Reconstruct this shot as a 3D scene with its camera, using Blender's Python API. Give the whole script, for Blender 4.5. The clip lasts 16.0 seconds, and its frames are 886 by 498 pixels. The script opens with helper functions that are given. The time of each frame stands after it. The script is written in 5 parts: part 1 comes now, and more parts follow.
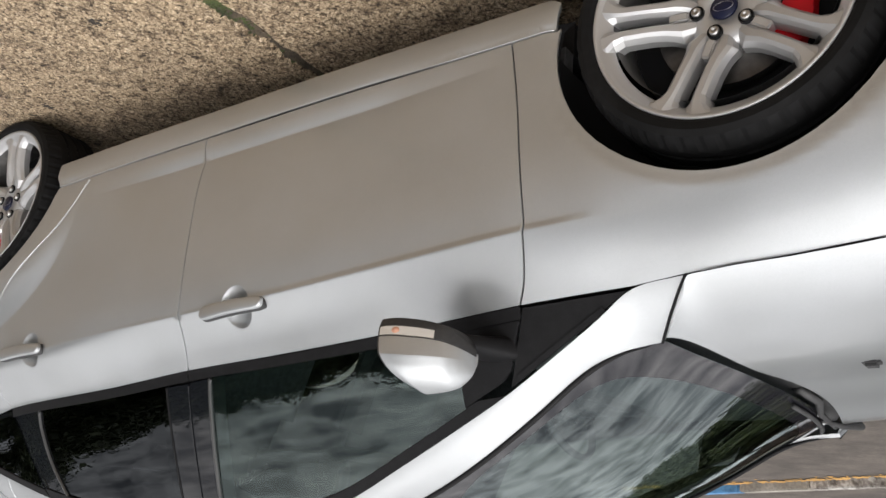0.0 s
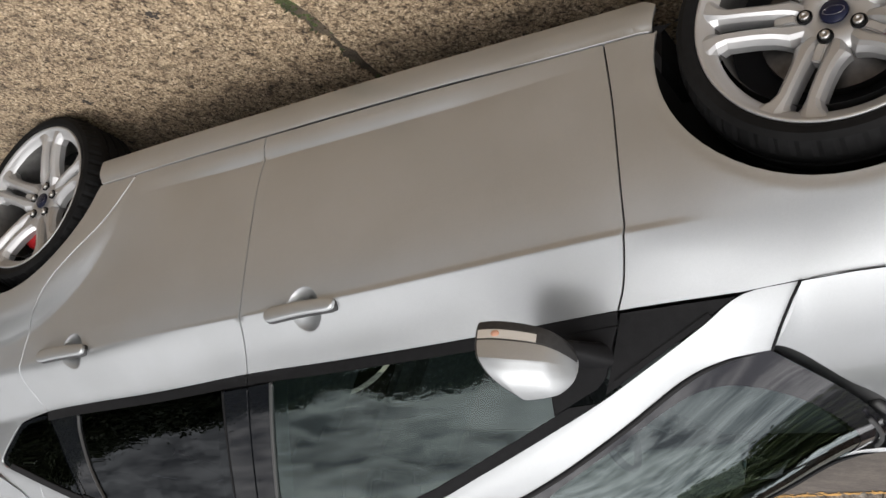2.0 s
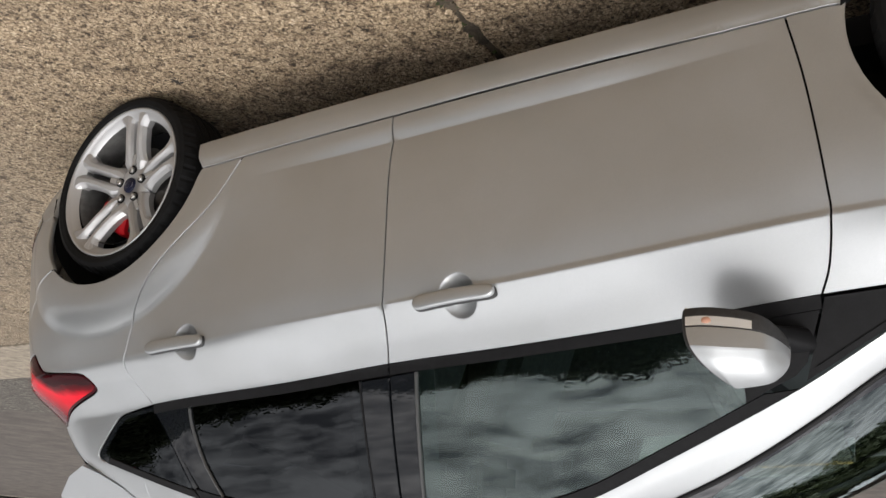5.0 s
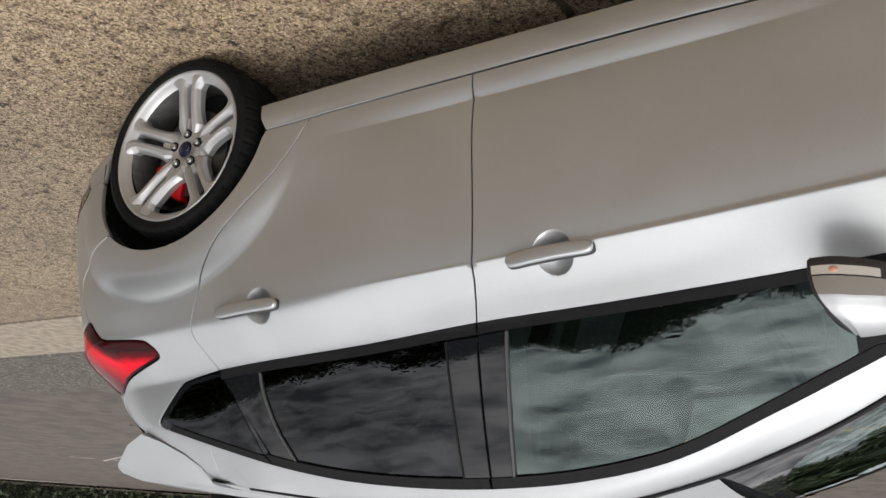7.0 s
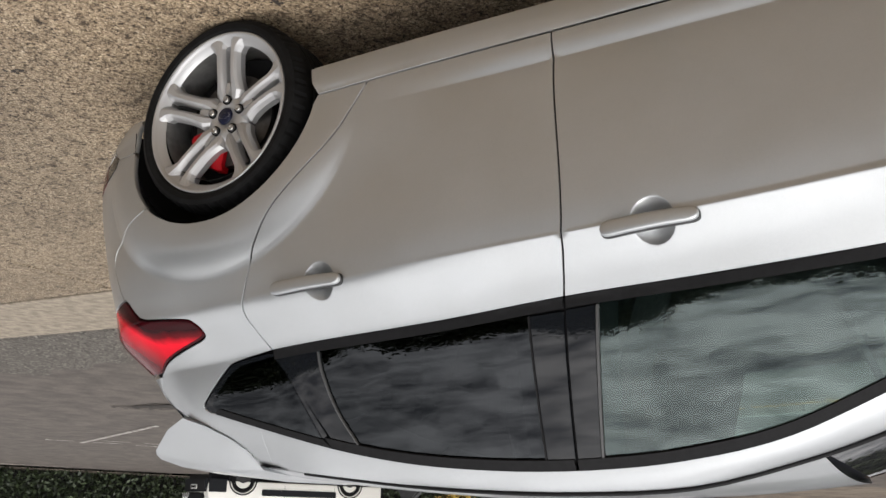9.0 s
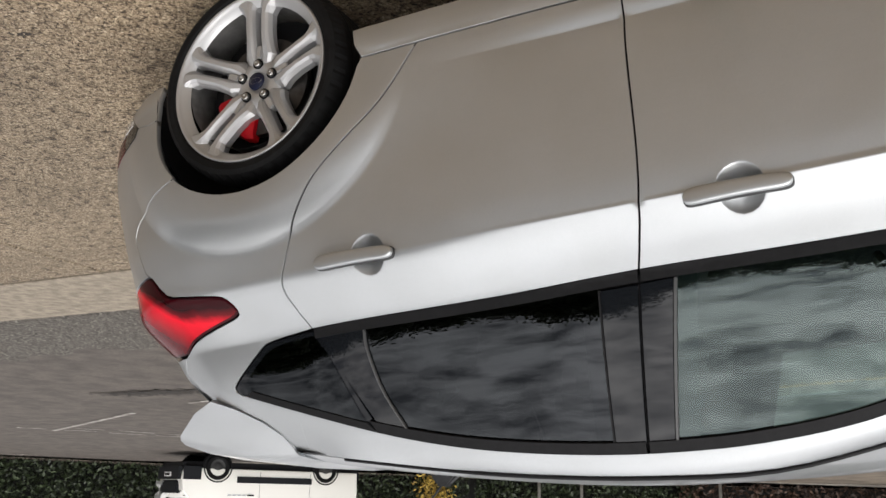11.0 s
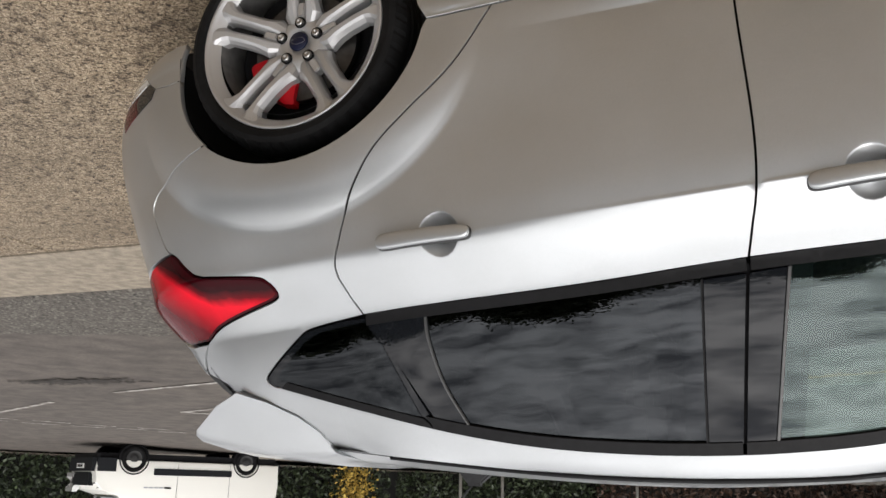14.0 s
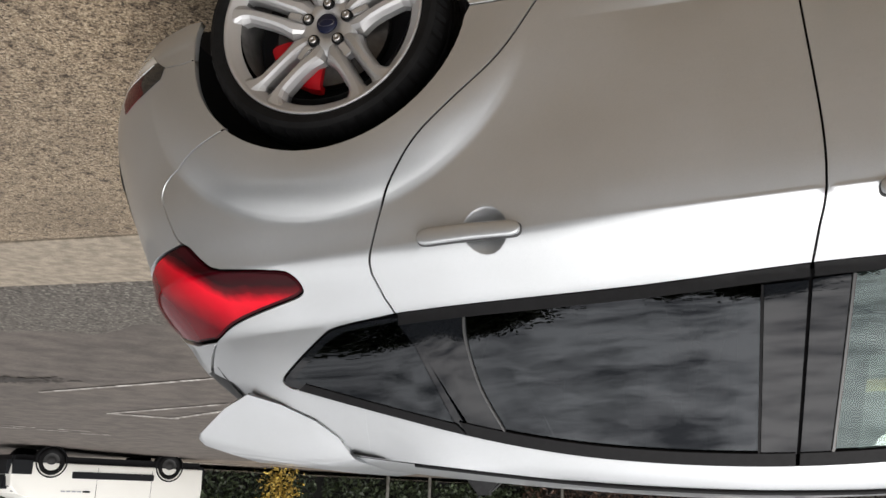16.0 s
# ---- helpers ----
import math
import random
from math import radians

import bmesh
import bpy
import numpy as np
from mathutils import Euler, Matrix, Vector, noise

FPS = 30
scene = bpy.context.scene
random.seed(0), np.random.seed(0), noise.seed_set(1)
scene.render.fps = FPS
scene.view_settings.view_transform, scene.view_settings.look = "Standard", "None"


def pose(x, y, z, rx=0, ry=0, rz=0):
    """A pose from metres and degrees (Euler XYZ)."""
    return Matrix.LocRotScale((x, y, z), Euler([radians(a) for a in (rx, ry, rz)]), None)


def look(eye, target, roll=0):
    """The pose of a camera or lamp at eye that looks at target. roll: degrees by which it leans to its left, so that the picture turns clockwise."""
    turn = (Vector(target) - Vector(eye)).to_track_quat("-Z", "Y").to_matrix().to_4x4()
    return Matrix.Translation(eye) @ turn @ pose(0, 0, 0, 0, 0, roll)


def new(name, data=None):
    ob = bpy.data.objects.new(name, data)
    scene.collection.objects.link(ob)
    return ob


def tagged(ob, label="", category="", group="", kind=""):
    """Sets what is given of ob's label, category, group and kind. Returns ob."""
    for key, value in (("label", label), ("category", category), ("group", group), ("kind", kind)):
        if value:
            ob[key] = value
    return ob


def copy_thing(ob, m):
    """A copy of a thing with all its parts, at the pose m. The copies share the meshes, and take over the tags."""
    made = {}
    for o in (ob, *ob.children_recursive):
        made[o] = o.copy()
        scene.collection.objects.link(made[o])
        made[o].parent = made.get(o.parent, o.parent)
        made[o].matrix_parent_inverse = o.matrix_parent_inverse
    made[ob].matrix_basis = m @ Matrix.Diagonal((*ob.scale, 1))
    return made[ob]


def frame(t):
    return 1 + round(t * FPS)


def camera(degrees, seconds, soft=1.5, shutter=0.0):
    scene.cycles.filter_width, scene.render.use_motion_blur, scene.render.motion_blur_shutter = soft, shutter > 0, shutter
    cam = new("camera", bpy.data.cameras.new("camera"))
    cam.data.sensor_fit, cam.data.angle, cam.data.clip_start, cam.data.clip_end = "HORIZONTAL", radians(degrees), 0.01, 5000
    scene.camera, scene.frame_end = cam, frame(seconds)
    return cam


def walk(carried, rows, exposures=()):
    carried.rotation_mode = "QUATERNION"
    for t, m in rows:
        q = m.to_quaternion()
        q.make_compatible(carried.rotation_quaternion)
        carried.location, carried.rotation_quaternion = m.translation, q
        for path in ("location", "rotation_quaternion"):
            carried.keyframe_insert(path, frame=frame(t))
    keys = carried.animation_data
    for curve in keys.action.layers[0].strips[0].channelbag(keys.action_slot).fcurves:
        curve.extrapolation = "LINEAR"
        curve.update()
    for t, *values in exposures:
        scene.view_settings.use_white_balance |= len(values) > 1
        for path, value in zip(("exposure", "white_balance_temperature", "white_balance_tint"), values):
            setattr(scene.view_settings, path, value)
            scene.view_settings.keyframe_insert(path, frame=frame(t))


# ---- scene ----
cam = camera(52.0, 16.0)
PATH = [
    (0, (-0.509, -2.388, 1.49), (0.613, -0.891, 0.784), -173.7),
    (0.5, (-0.437, -2.412, 1.495), (0.662, -0.905, 0.773), -173.5),
    (1, (-0.397, -2.423, 1.498), (0.705, -0.922, 0.768), -173.2),
    (1.5, (-0.329, -2.46, 1.512), (0.753, -0.948, 0.775), -173.2),
    (2, (-0.264, -2.485, 1.52), (0.806, -0.965, 0.783), -173.3),
    (2.5, (-0.191, -2.516, 1.525), (0.866, -0.985, 0.791), -173.5),
    (3, (-0.152, -2.537, 1.528), (0.915, -1.011, 0.799), -173.4),
    (3.5, (-0.079, -2.566, 1.526), (0.979, -1.032, 0.802), -173.7),
    (4, (-0.003, -2.6, 1.522), (1.045, -1.055, 0.806), -174.1),
    (4.5, (0.076, -2.631, 1.52), (1.114, -1.075, 0.812), -174.4),
    (5, (0.16, -2.67, 1.514), (1.186, -1.098, 0.822), -174.9),
    (7.5, (0.497, -2.791, 1.584), (1.472, -1.167, 0.942), -176.2),
    (8, (0.58, -2.796, 1.585), (1.54, -1.159, 0.954), -176.5),
    (8.5, (0.658, -2.795, 1.572), (1.609, -1.146, 0.956), -176.8),
    (9, (0.744, -2.796, 1.56), (1.677, -1.133, 0.955), -177.2),
    (11.5, (1.082, -2.767, 1.566), (1.937, -1.052, 0.992), -177.8),
    (12, (1.156, -2.766, 1.572), (1.984, -1.037, 1.001), -177.8),
    (12.5, (1.232, -2.764, 1.576), (2.032, -1.021, 1.006), -177.8),
    (13, (1.315, -2.758, 1.568), (2.082, -1.001, 1.001), -177.9),
    (13.5, (1.36, -2.756, 1.562), (2.11, -0.991, 0.993), -177.7),
    (14, (1.45, -2.744, 1.547), (2.16, -0.963, 0.976), -177.8),
    (14.5, (1.538, -2.736, 1.534), (2.205, -0.94, 0.961), -177.8),
    (15, (1.622, -2.735, 1.531), (2.244, -0.925, 0.952), -177.8),
    (15.5, (1.664, -2.733, 1.534), (2.269, -0.917, 0.954), -177.6),
    (16, (1.743, -2.728, 1.545), (2.298, -0.899, 0.957), -177.6),
]
# The car stands level; the street climbs gently away from the drive.
LEVEL = pose(0, -0.86, 0.32) @ pose(0, 0, 0, 2.0) @ pose(0, 0.86, -0.32)
EXPOSURES = [(0, -0.39), (2.5, -0.50), (4.5, -0.54), (8, -0.56), (11, -0.59), (16, -0.60)]
walk(cam, [(t, LEVEL @ look(eye, target, roll)) for t, eye, target, roll in PATH], EXPOSURES)

# ---- light: overcast daylight ----
SUN_UP, SUN_TURN = 56, 220
world = bpy.data.worlds.new("sky")
scene.world = world
world.use_nodes = True
wt = world.node_tree
wt.nodes.clear()


def wnode(kind, **kw):
    n = wt.nodes.new(kind)
    for k, v in kw.items():
        n.inputs[k].default_value = v
    return n


sky = wt.nodes.new("ShaderNodeTexSky")
sky.sky_type, sky.sun_disc = "NISHITA", False
sky.sun_elevation, sky.sun_rotation = radians(SUN_UP), radians(SUN_TURN)
coord = wt.nodes.new("ShaderNodeTexCoord")
split = wt.nodes.new("ShaderNodeSeparateXYZ")
wt.links.new(coord.outputs["Generated"], split.inputs[0])
lift = wt.nodes.new("ShaderNodeMath")
lift.operation = "MAXIMUM"
lift.inputs[1].default_value = 0.0
wt.links.new(split.outputs["Z"], lift.inputs[0])
lift2 = wt.nodes.new("ShaderNodeMath")
lift2.operation = "ADD"
lift2.inputs[1].default_value = 0.22
wt.links.new(lift.outputs[0], lift2.inputs[0])
flat = wt.nodes.new("ShaderNodeVectorMath")
flat.operation = "DIVIDE"
wt.links.new(coord.outputs["Generated"], flat.inputs[0])
wt.links.new(lift2.outputs[0], flat.inputs[1])
stretch = wt.nodes.new("ShaderNodeMapping")
stretch.inputs["Scale"].default_value = (1.0, 1.5, 0.0)
stretch.inputs["Rotation"].default_value = (0, 0, radians(-18))
wt.links.new(flat.outputs[0], stretch.inputs[0])
billow = wnode("ShaderNodeTexNoise", Scale=10.0, Detail=9.0, Roughness=0.60, Distortion=0.25)
wt.links.new(stretch.outputs[0], billow.inputs["Vector"])
shade = wt.nodes.new("ShaderNodeValToRGB")
shade.color_ramp.elements[0].position, shade.color_ramp.elements[0].color = 0.385, (0.225, 0.226, 0.238, 1)
shade.color_ramp.elements[1].position, shade.color_ramp.elements[1].color = 0.615, (0.998, 0.977, 0.969, 1)
broad = wnode("ShaderNodeTexNoise", Scale=2.6, Detail=3.0, Roughness=0.5)
wt.links.new(stretch.outputs[0], broad.inputs["Vector"])
heap = wt.nodes.new("ShaderNodeMath")
heap.operation, heap.inputs[1].default_value = "MULTIPLY_ADD", 0.42
wt.links.new(broad.outputs[0], heap.inputs[0])
heap2 = wt.nodes.new("ShaderNodeMath")
heap2.operation, heap2.inputs[1].default_value, heap2.inputs[2].default_value = "MULTIPLY_ADD", 0.78, -0.10
wt.links.new(billow.outputs[0], heap2.inputs[0])
wt.links.new(heap2.outputs[0], heap.inputs[2])
cloud = wt.nodes.new("ShaderNodeBackground")
# overcast that brightens towards the hidden sun
toward = wt.nodes.new("ShaderNodeVectorMath")
toward.operation = "DOT_PRODUCT"
toward.inputs[1].default_value = (-math.cos(radians(SUN_UP)) * math.sin(radians(SUN_TURN - 180)), -math.cos(radians(SUN_UP)) * math.cos(radians(SUN_TURN - 180)), math.sin(radians(SUN_UP)))
wt.links.new(coord.outputs["Generated"], toward.inputs[0])
glow = wt.nodes.new("ShaderNodeMath")
glow.operation, glow.use_clamp = "MAXIMUM", True
wt.links.new(toward.outputs["Value"], glow.inputs[0])
glow.inputs[1].default_value = 0.0
glow2 = wt.nodes.new("ShaderNodeMath")
glow2.operation = "POWER"
wt.links.new(glow.outputs[0], glow2.inputs[0])
glow2.inputs[1].default_value = 2.2
thinner = wt.nodes.new("ShaderNodeMath")
thinner.operation, thinner.inputs[1].default_value = "MULTIPLY_ADD", 0.07
wt.links.new(glow2.outputs[0], thinner.inputs[0])
wt.links.new(heap.outputs[0], thinner.inputs[2])
wt.links.new(thinner.outputs[0], shade.inputs[0])
glow3 = wt.nodes.new("ShaderNodeMath")
glow3.operation = "MULTIPLY_ADD"
wt.links.new(glow2.outputs[0], glow3.inputs[0])
glow3.inputs[1].default_value, glow3.inputs[2].default_value = 4.25, 1.62
wt.links.new(glow3.outputs[0], cloud.inputs[1])
wt.links.new(shade.outputs[0], cloud.inputs[0])
clear = wt.nodes.new("ShaderNodeBackground")
clear.inputs[1].default_value = 0.12
wt.links.new(sky.outputs[0], clear.inputs[0])
both = wt.nodes.new("ShaderNodeMixShader")
both.inputs[0].default_value = 0.94
wt.links.new(clear.outputs[0], both.inputs[1])
wt.links.new(cloud.outputs[0], both.inputs[2])
wout = wt.nodes.new("ShaderNodeOutputWorld")
wt.links.new(both.outputs[0], wout.inputs[0])

sun_data = bpy.data.lights.new("sun", "SUN")
sun_data.energy, sun_data.angle, sun_data.color = 1.5, radians(24), (1.0, 0.96, 0.90)
sun = new("sun", sun_data)
sun.matrix_world = pose(0, 0, 30, 90 - SUN_UP, 0, 180 - SUN_TURN)


# ---- materials ----
def material(name, colour, rough=0.5, metal=0.0, coat=0.0, spec=0.5):
    m = bpy.data.materials.new(name)
    m.use_nodes = True
    b = m.node_tree.nodes["Principled BSDF"]
    b.inputs["Base Color"].default_value = (*colour, 1)
    b.inputs["Roughness"].default_value = rough
    b.inputs["Metallic"].default_value = metal
    b.inputs["Coat Weight"].default_value = coat
    b.inputs["Coat Roughness"].default_value = 0.03
    b.inputs["Specular IOR Level"].default_value = spec
    return m


def tex(m, kind, scale, where="Object", **kw):
    nt = m.node_tree
    n = nt.nodes.new(kind)
    n.inputs["Scale"].default_value = scale
    for k, v in kw.items():
        n.inputs[k].default_value = v
    c = nt.nodes.new("ShaderNodeTexCoord")
    nt.links.new(c.outputs[where], n.inputs["Vector"])
    return n


def ramp(m, source, stops):
    r = m.node_tree.nodes.new("ShaderNodeValToRGB")
    while len(r.color_ramp.elements) < len(stops):
        r.color_ramp.elements.new(0.5)
    for e, (p, c) in zip(r.color_ramp.elements, stops):
        e.position, e.color = p, (*c, 1) if len(c) == 3 else c
    m.node_tree.links.new(source, r.inputs[0])
    return r


def mixed(m, fac, a, b, mode="MIX"):
    n = m.node_tree.nodes.new("ShaderNodeMix")
    n.data_type, n.blend_type = "RGBA", mode
    for slot, v in ((0, fac), (6, a), (7, b)):
        if isinstance(v, bpy.types.NodeSocket):
            m.node_tree.links.new(v, n.inputs[slot])
        elif slot == 0:
            n.inputs[0].default_value = v
        else:
            n.inputs[slot].default_value = (*v, 1)
    return n.outputs[2]


def socket(m, name, value):
    m.node_tree.links.new(value, m.node_tree.nodes["Principled BSDF"].inputs[name])


def bump(m, height, strength=0.3, distance=0.005):
    b = m.node_tree.nodes.new("ShaderNodeBump")
    b.inputs["Strength"].default_value, b.inputs["Distance"].default_value = strength, distance
    m.node_tree.links.new(height, b.inputs["Height"])
    socket(m, "Normal", b.outputs[0])


def varied(name, colour, rough, spread=0.25, scale=30, metal=0.0, relief=0.15, distance=0.002):
    """A plain stuff with mottling at two scales and a fine relief."""
    m = material(name, colour, rough, metal)
    big, fine = tex(m, "ShaderNodeTexNoise", scale * 0.12, Detail=4.0), tex(m, "ShaderNodeTexNoise", scale, Detail=6.0)
    lo, hi = tuple(c * (1 - spread) for c in colour), tuple(min(1, c * (1 + spread)) for c in colour)
    a = ramp(m, big.outputs[0], ((0.35, lo), (0.65, hi)))
    f = ramp(m, fine.outputs[0], ((0.3, (0.75, 0.75, 0.75)), (0.7, (1.15, 1.15, 1.15))))
    socket(m, "Base Color", mixed(m, 1.0, a.outputs[0], f.outputs[0], "MULTIPLY"))
    bump(m, fine.outputs[0], relief, distance)
    return m


def car_paint():
    m = material("silver_paint", (0.60, 0.62, 0.64), 0.42, 0.80, 0.6)
    m.node_tree.nodes["Principled BSDF"].inputs["Coat Roughness"].default_value = 0.05
    flake = tex(m, "ShaderNodeTexVoronoi", 1400)
    dust = tex(m, "ShaderNodeTexNoise", 5.0, Detail=8.0)
    c = ramp(m, flake.outputs["Color"], ((0.0, (0.413, 0.428, 0.441)), (1.0, (0.497, 0.512, 0.526))))
    d = ramp(m, dust.outputs[0], ((0.35, (0.945, 0.943, 0.935)), (0.65, (1.0, 1.0, 1.0))))
    socket(m, "Base Color", mixed(m, 1.0, c.outputs[0], d.outputs[0], "MULTIPLY"))
    r = ramp(m, dust.outputs[0], ((0.3, (0.37, 0.37, 0.37)), (0.7, (0.43, 0.43, 0.43))))
    socket(m, "Roughness", r.outputs[0])
    return m


def glass(name, tint, base=0.085, gloss=(1.0, 1.0, 1.0), waves=0.12):
    """A thin pane: tinted, see-through, with a mirror gloss that grows at grazing angles."""
    m = bpy.data.materials.new(name)
    m.use_nodes = True
    nt = m.node_tree
    nt.nodes.clear()
    t, g, mix, face, power, scale, out = (nt.nodes.new("ShaderNode" + k) for k in ("BsdfTransparent", "BsdfGlossy", "MixShader", "LayerWeight", "Math", "Math", "OutputMaterial"))
    t.inputs[0].default_value = (*tint, 1)
    g.inputs[0].default_value = (*gloss, 1)
    g.inputs["Roughness"].default_value = 0.0
    power.operation, power.inputs[1].default_value = "POWER", 5.0
    scale.operation, scale.inputs[1].default_value, scale.inputs[2].default_value = "MULTIPLY_ADD", 1 - base, base
    at, ripple, wavy = (nt.nodes.new("ShaderNode" + k) for k in ("TexCoord", "TexNoise", "Bump"))
    ripple.inputs["Scale"].default_value, ripple.inputs["Detail"].default_value = 9.0, 1.5
    wavy.inputs["Strength"].default_value, wavy.inputs["Distance"].default_value = waves, 0.004
    nt.links.new(at.outputs["Object"], ripple.inputs["Vector"])
    nt.links.new(ripple.outputs[0], wavy.inputs["Height"])
    nt.links.new(wavy.outputs[0], g.inputs["Normal"])
    nt.links.new(face.outputs["Facing"], power.inputs[0])
    nt.links.new(power.outputs[0], scale.inputs[0])
    nt.links.new(scale.outputs[0], mix.inputs[0])
    nt.links.new(t.outputs[0], mix.inputs[1])
    nt.links.new(g.outputs[0], mix.inputs[2])
    nt.links.new(mix.outputs[0], out.inputs[0])
    return m


def aggregate():
    """Exposed pebble concrete: cream and brown stones in a worn matrix, with pits, dirt and broad stains."""
    m = material("pebble_concrete", (0.3, 0.26, 0.2), 0.85)
    stones = tex(m, "ShaderNodeTexVoronoi", 118, Randomness=1.0)
    grit = tex(m, "ShaderNodeTexVoronoi", 310, Randomness=1.0)
    colour = ramp(m, stones.outputs["Color"], ((0.0, (0.0518, 0.0385, 0.0259)), (0.16, (0.126, 0.0977, 0.0681)), (0.30, (0.244, 0.201, 0.152)), (0.62, (0.311, 0.265, 0.207)), (0.80, (0.429, 0.385, 0.318)), (1.0, (0.548, 0.511, 0.444))))
    sand = ramp(m, grit.outputs["Color"], ((0.0, (0.074, 0.0592, 0.0429)), (0.35, (0.244, 0.204, 0.155)), (0.7, (0.34, 0.296, 0.237)), (1.0, (0.518, 0.474, 0.4))))
    patch = tex(m, "ShaderNodeTexNoise", 30, Detail=3.0)
    show = ramp(m, patch.outputs[0], ((0.44, (0, 0, 0)), (0.60, (1, 1, 1))))
    c = mixed(m, show.outputs[0], colour.outputs[0], sand.outputs[0])
    gap = ramp(m, stones.outputs["Distance"], ((0.42, (1, 1, 1)), (0.72, (0.40, 0.37, 0.33))))
    c = mixed(m, 0.55, c, gap.outputs[0], "MULTIPLY")
    stain = tex(m, "ShaderNodeTexNoise", 0.9, Detail=8.0, Roughness=0.65)
    st = ramp(m, stain.outputs[0], ((0.34, (0.78, 0.735, 0.69)), (0.50, (1.03, 0.99, 0.95)), (0.68, (1.24, 1.19, 1.13))))
    c = mixed(m, 1.0, c, st.outputs[0], "MULTIPLY")
    pits = tex(m, "ShaderNodeTexNoise", 66.0, Detail=4.0, Roughness=0.62, Distortion=0.8)
    pit = ramp(m, pits.outputs[0], ((0.34, (0.10, 0.08, 0.058)), (0.42, (0.46, 0.42, 0.37)), (0.485, (1.02, 1.0, 0.97)), (0.66, (1.32, 1.30, 1.25))))
    c = mixed(m, 1.0, c, pit.outputs[0], "MULTIPLY")
    dirt = tex(m, "ShaderNodeTexNoise", 15.0, Detail=7.0, Roughness=0.66)
    dd = ramp(m, dirt.outputs[0], ((0.33, (0.26, 0.225, 0.18)), (0.43, (0.80, 0.765, 0.71)), (0.5, (1.08, 1.05, 0.99)), (0.7, (1.20, 1.16, 1.08))))
    c = mixed(m, 1.0, c, dd.outputs[0], "MULTIPLY")
    # the drive turns greyer and darker towards the rear, warm and pale before that
    where = m.node_tree.nodes.new("ShaderNodeTexCoord")
    xyz = m.node_tree.nodes.new("ShaderNodeSeparateXYZ")
    m.node_tree.links.new(where.outputs["Object"], xyz.inputs[0])
    swirl = tex(m, "ShaderNodeTexNoise", 0.7, Detail=5.0)
    path = m.node_tree.nodes.new("ShaderNodeMath")
    path.operation, path.inputs[1].default_value = "MULTIPLY_ADD", 2.4
    m.node_tree.links.new(swirl.outputs[0], path.inputs[0])
    m.node_tree.links.new(xyz.outputs["X"], path.inputs[2])
    reach = m.node_tree.nodes.new("ShaderNodeMath")
    reach.operation, reach.inputs[1].default_value = "MULTIPLY", 0.1
    m.node_tree.links.new(path.outputs[0], reach.inputs[0])
    x_tint = ramp(m, reach.outputs[0], ((0.36, (1.15, 1.12, 1.08)), (0.56, (0.87, 0.88, 0.90))))
    socket(m, "Base Color", mixed(m, 1.0, c, x_tint.outputs[0], "MULTIPLY"))
    rise = mixed(m, 0.5, mixed(m, 1.0, gap.outputs[0], pit.outputs[0], "MULTIPLY"), sand.outputs[0])
    bump(m, rise, 0.9, 0.008)
    return m


PAINT = car_paint()
SEAM = material("dark_gap", (0.013, 0.013, 0.014), 0.95, 0, 0, 0.1)
TRIM = varied("satin_black_trim", (0.008, 0.008, 0.0088), 0.48, 0.15, 400, relief=0.08, distance=0.0004)
TRIM.node_tree.nodes["Principled BSDF"].inputs["Specular IOR Level"].default_value = 0.15
PIANO = material("gloss_black", (0.007, 0.008, 0.010), 0.03, 0, 0.0, 0.45)
PLASTIC = varied("grained_black_plastic", (0.022, 0.022, 0.023), 0.55, 0.2, 900, relief=0.3, distance=0.0006)
RUBBER = varied("tyre_rubber", (0.0065, 0.0065, 0.0068), 0.68, 0.35, 60, relief=0.2, distance=0.001)
RUBBER.node_tree.nodes["Principled BSDF"].inputs["Specular IOR Level"].default_value = 0.11
ALLOY = material("silver_alloy", (0.44, 0.44, 0.445), 0.40, 0.65, 0.08)
BARREL = varied("dull_dark_alloy", (0.11, 0.108, 0.105), 0.5, 0.25, 40, 0.5)
STEEL = material("brushed_steel", (0.42, 0.41, 0.40), 0.35, 1.0)
DISC = varied("brake_disc_steel", (0.075, 0.07, 0.067), 0.45, 0.3, 60, 0.8)
RED = material("red_caliper_paint", (0.40, 0.004, 0.010), 0.4, 0, 0.0, 0.2)
BADGE = material("dark_blue_enamel", (0.003, 0.005, 0.022), 0.35, 0, 0.0, 0.3)
CHROME = material("grey_strip", (0.085, 0.085, 0.085), 0.35, 0.6)
CLEARGLASS = glass("green_tinted_glass", (0.50, 0.64, 0.62), 0.086, (0.84, 0.99, 0.97), 0.15)
DARKGLASS = glass("privacy_glass", (0.036, 0.037, 0.044), 0.043, (0.88, 0.94, 1.0))
SCREEN = glass("windscreen_glass", (0.56, 0.65, 0.65), 0.165, (0.87, 0.98, 1.0), 0.04)
FRIT = material("windscreen_black_border", (0.014, 0.014, 0.017), 0.04, 0, 0.0, 0.85)
MIRROR = material("mirror_glass", (0.85, 0.86, 0.87), 0.01, 1.0)
LAMP_RED = material("red_lamp_lens", (0.46, 0.002, 0.010), 0.15, 0, 0.03, 0.1)
LAMP_DARK = material("smoked_red_lens", (0.030, 0.001, 0.003), 0.10, 0, 0.0, 0.10)
REFLECT = material("dark_red_reflector", (0.065, 0.002, 0.005), 0.2, 0, 0.0, 0.15)
LENS = material("clear_lamp_lens", (0.70, 0.70, 0.69), 0.14, 0.5, 1.0)
AMBER = material("amber_bulb", (0.50, 0.27, 0.19), 0.2)
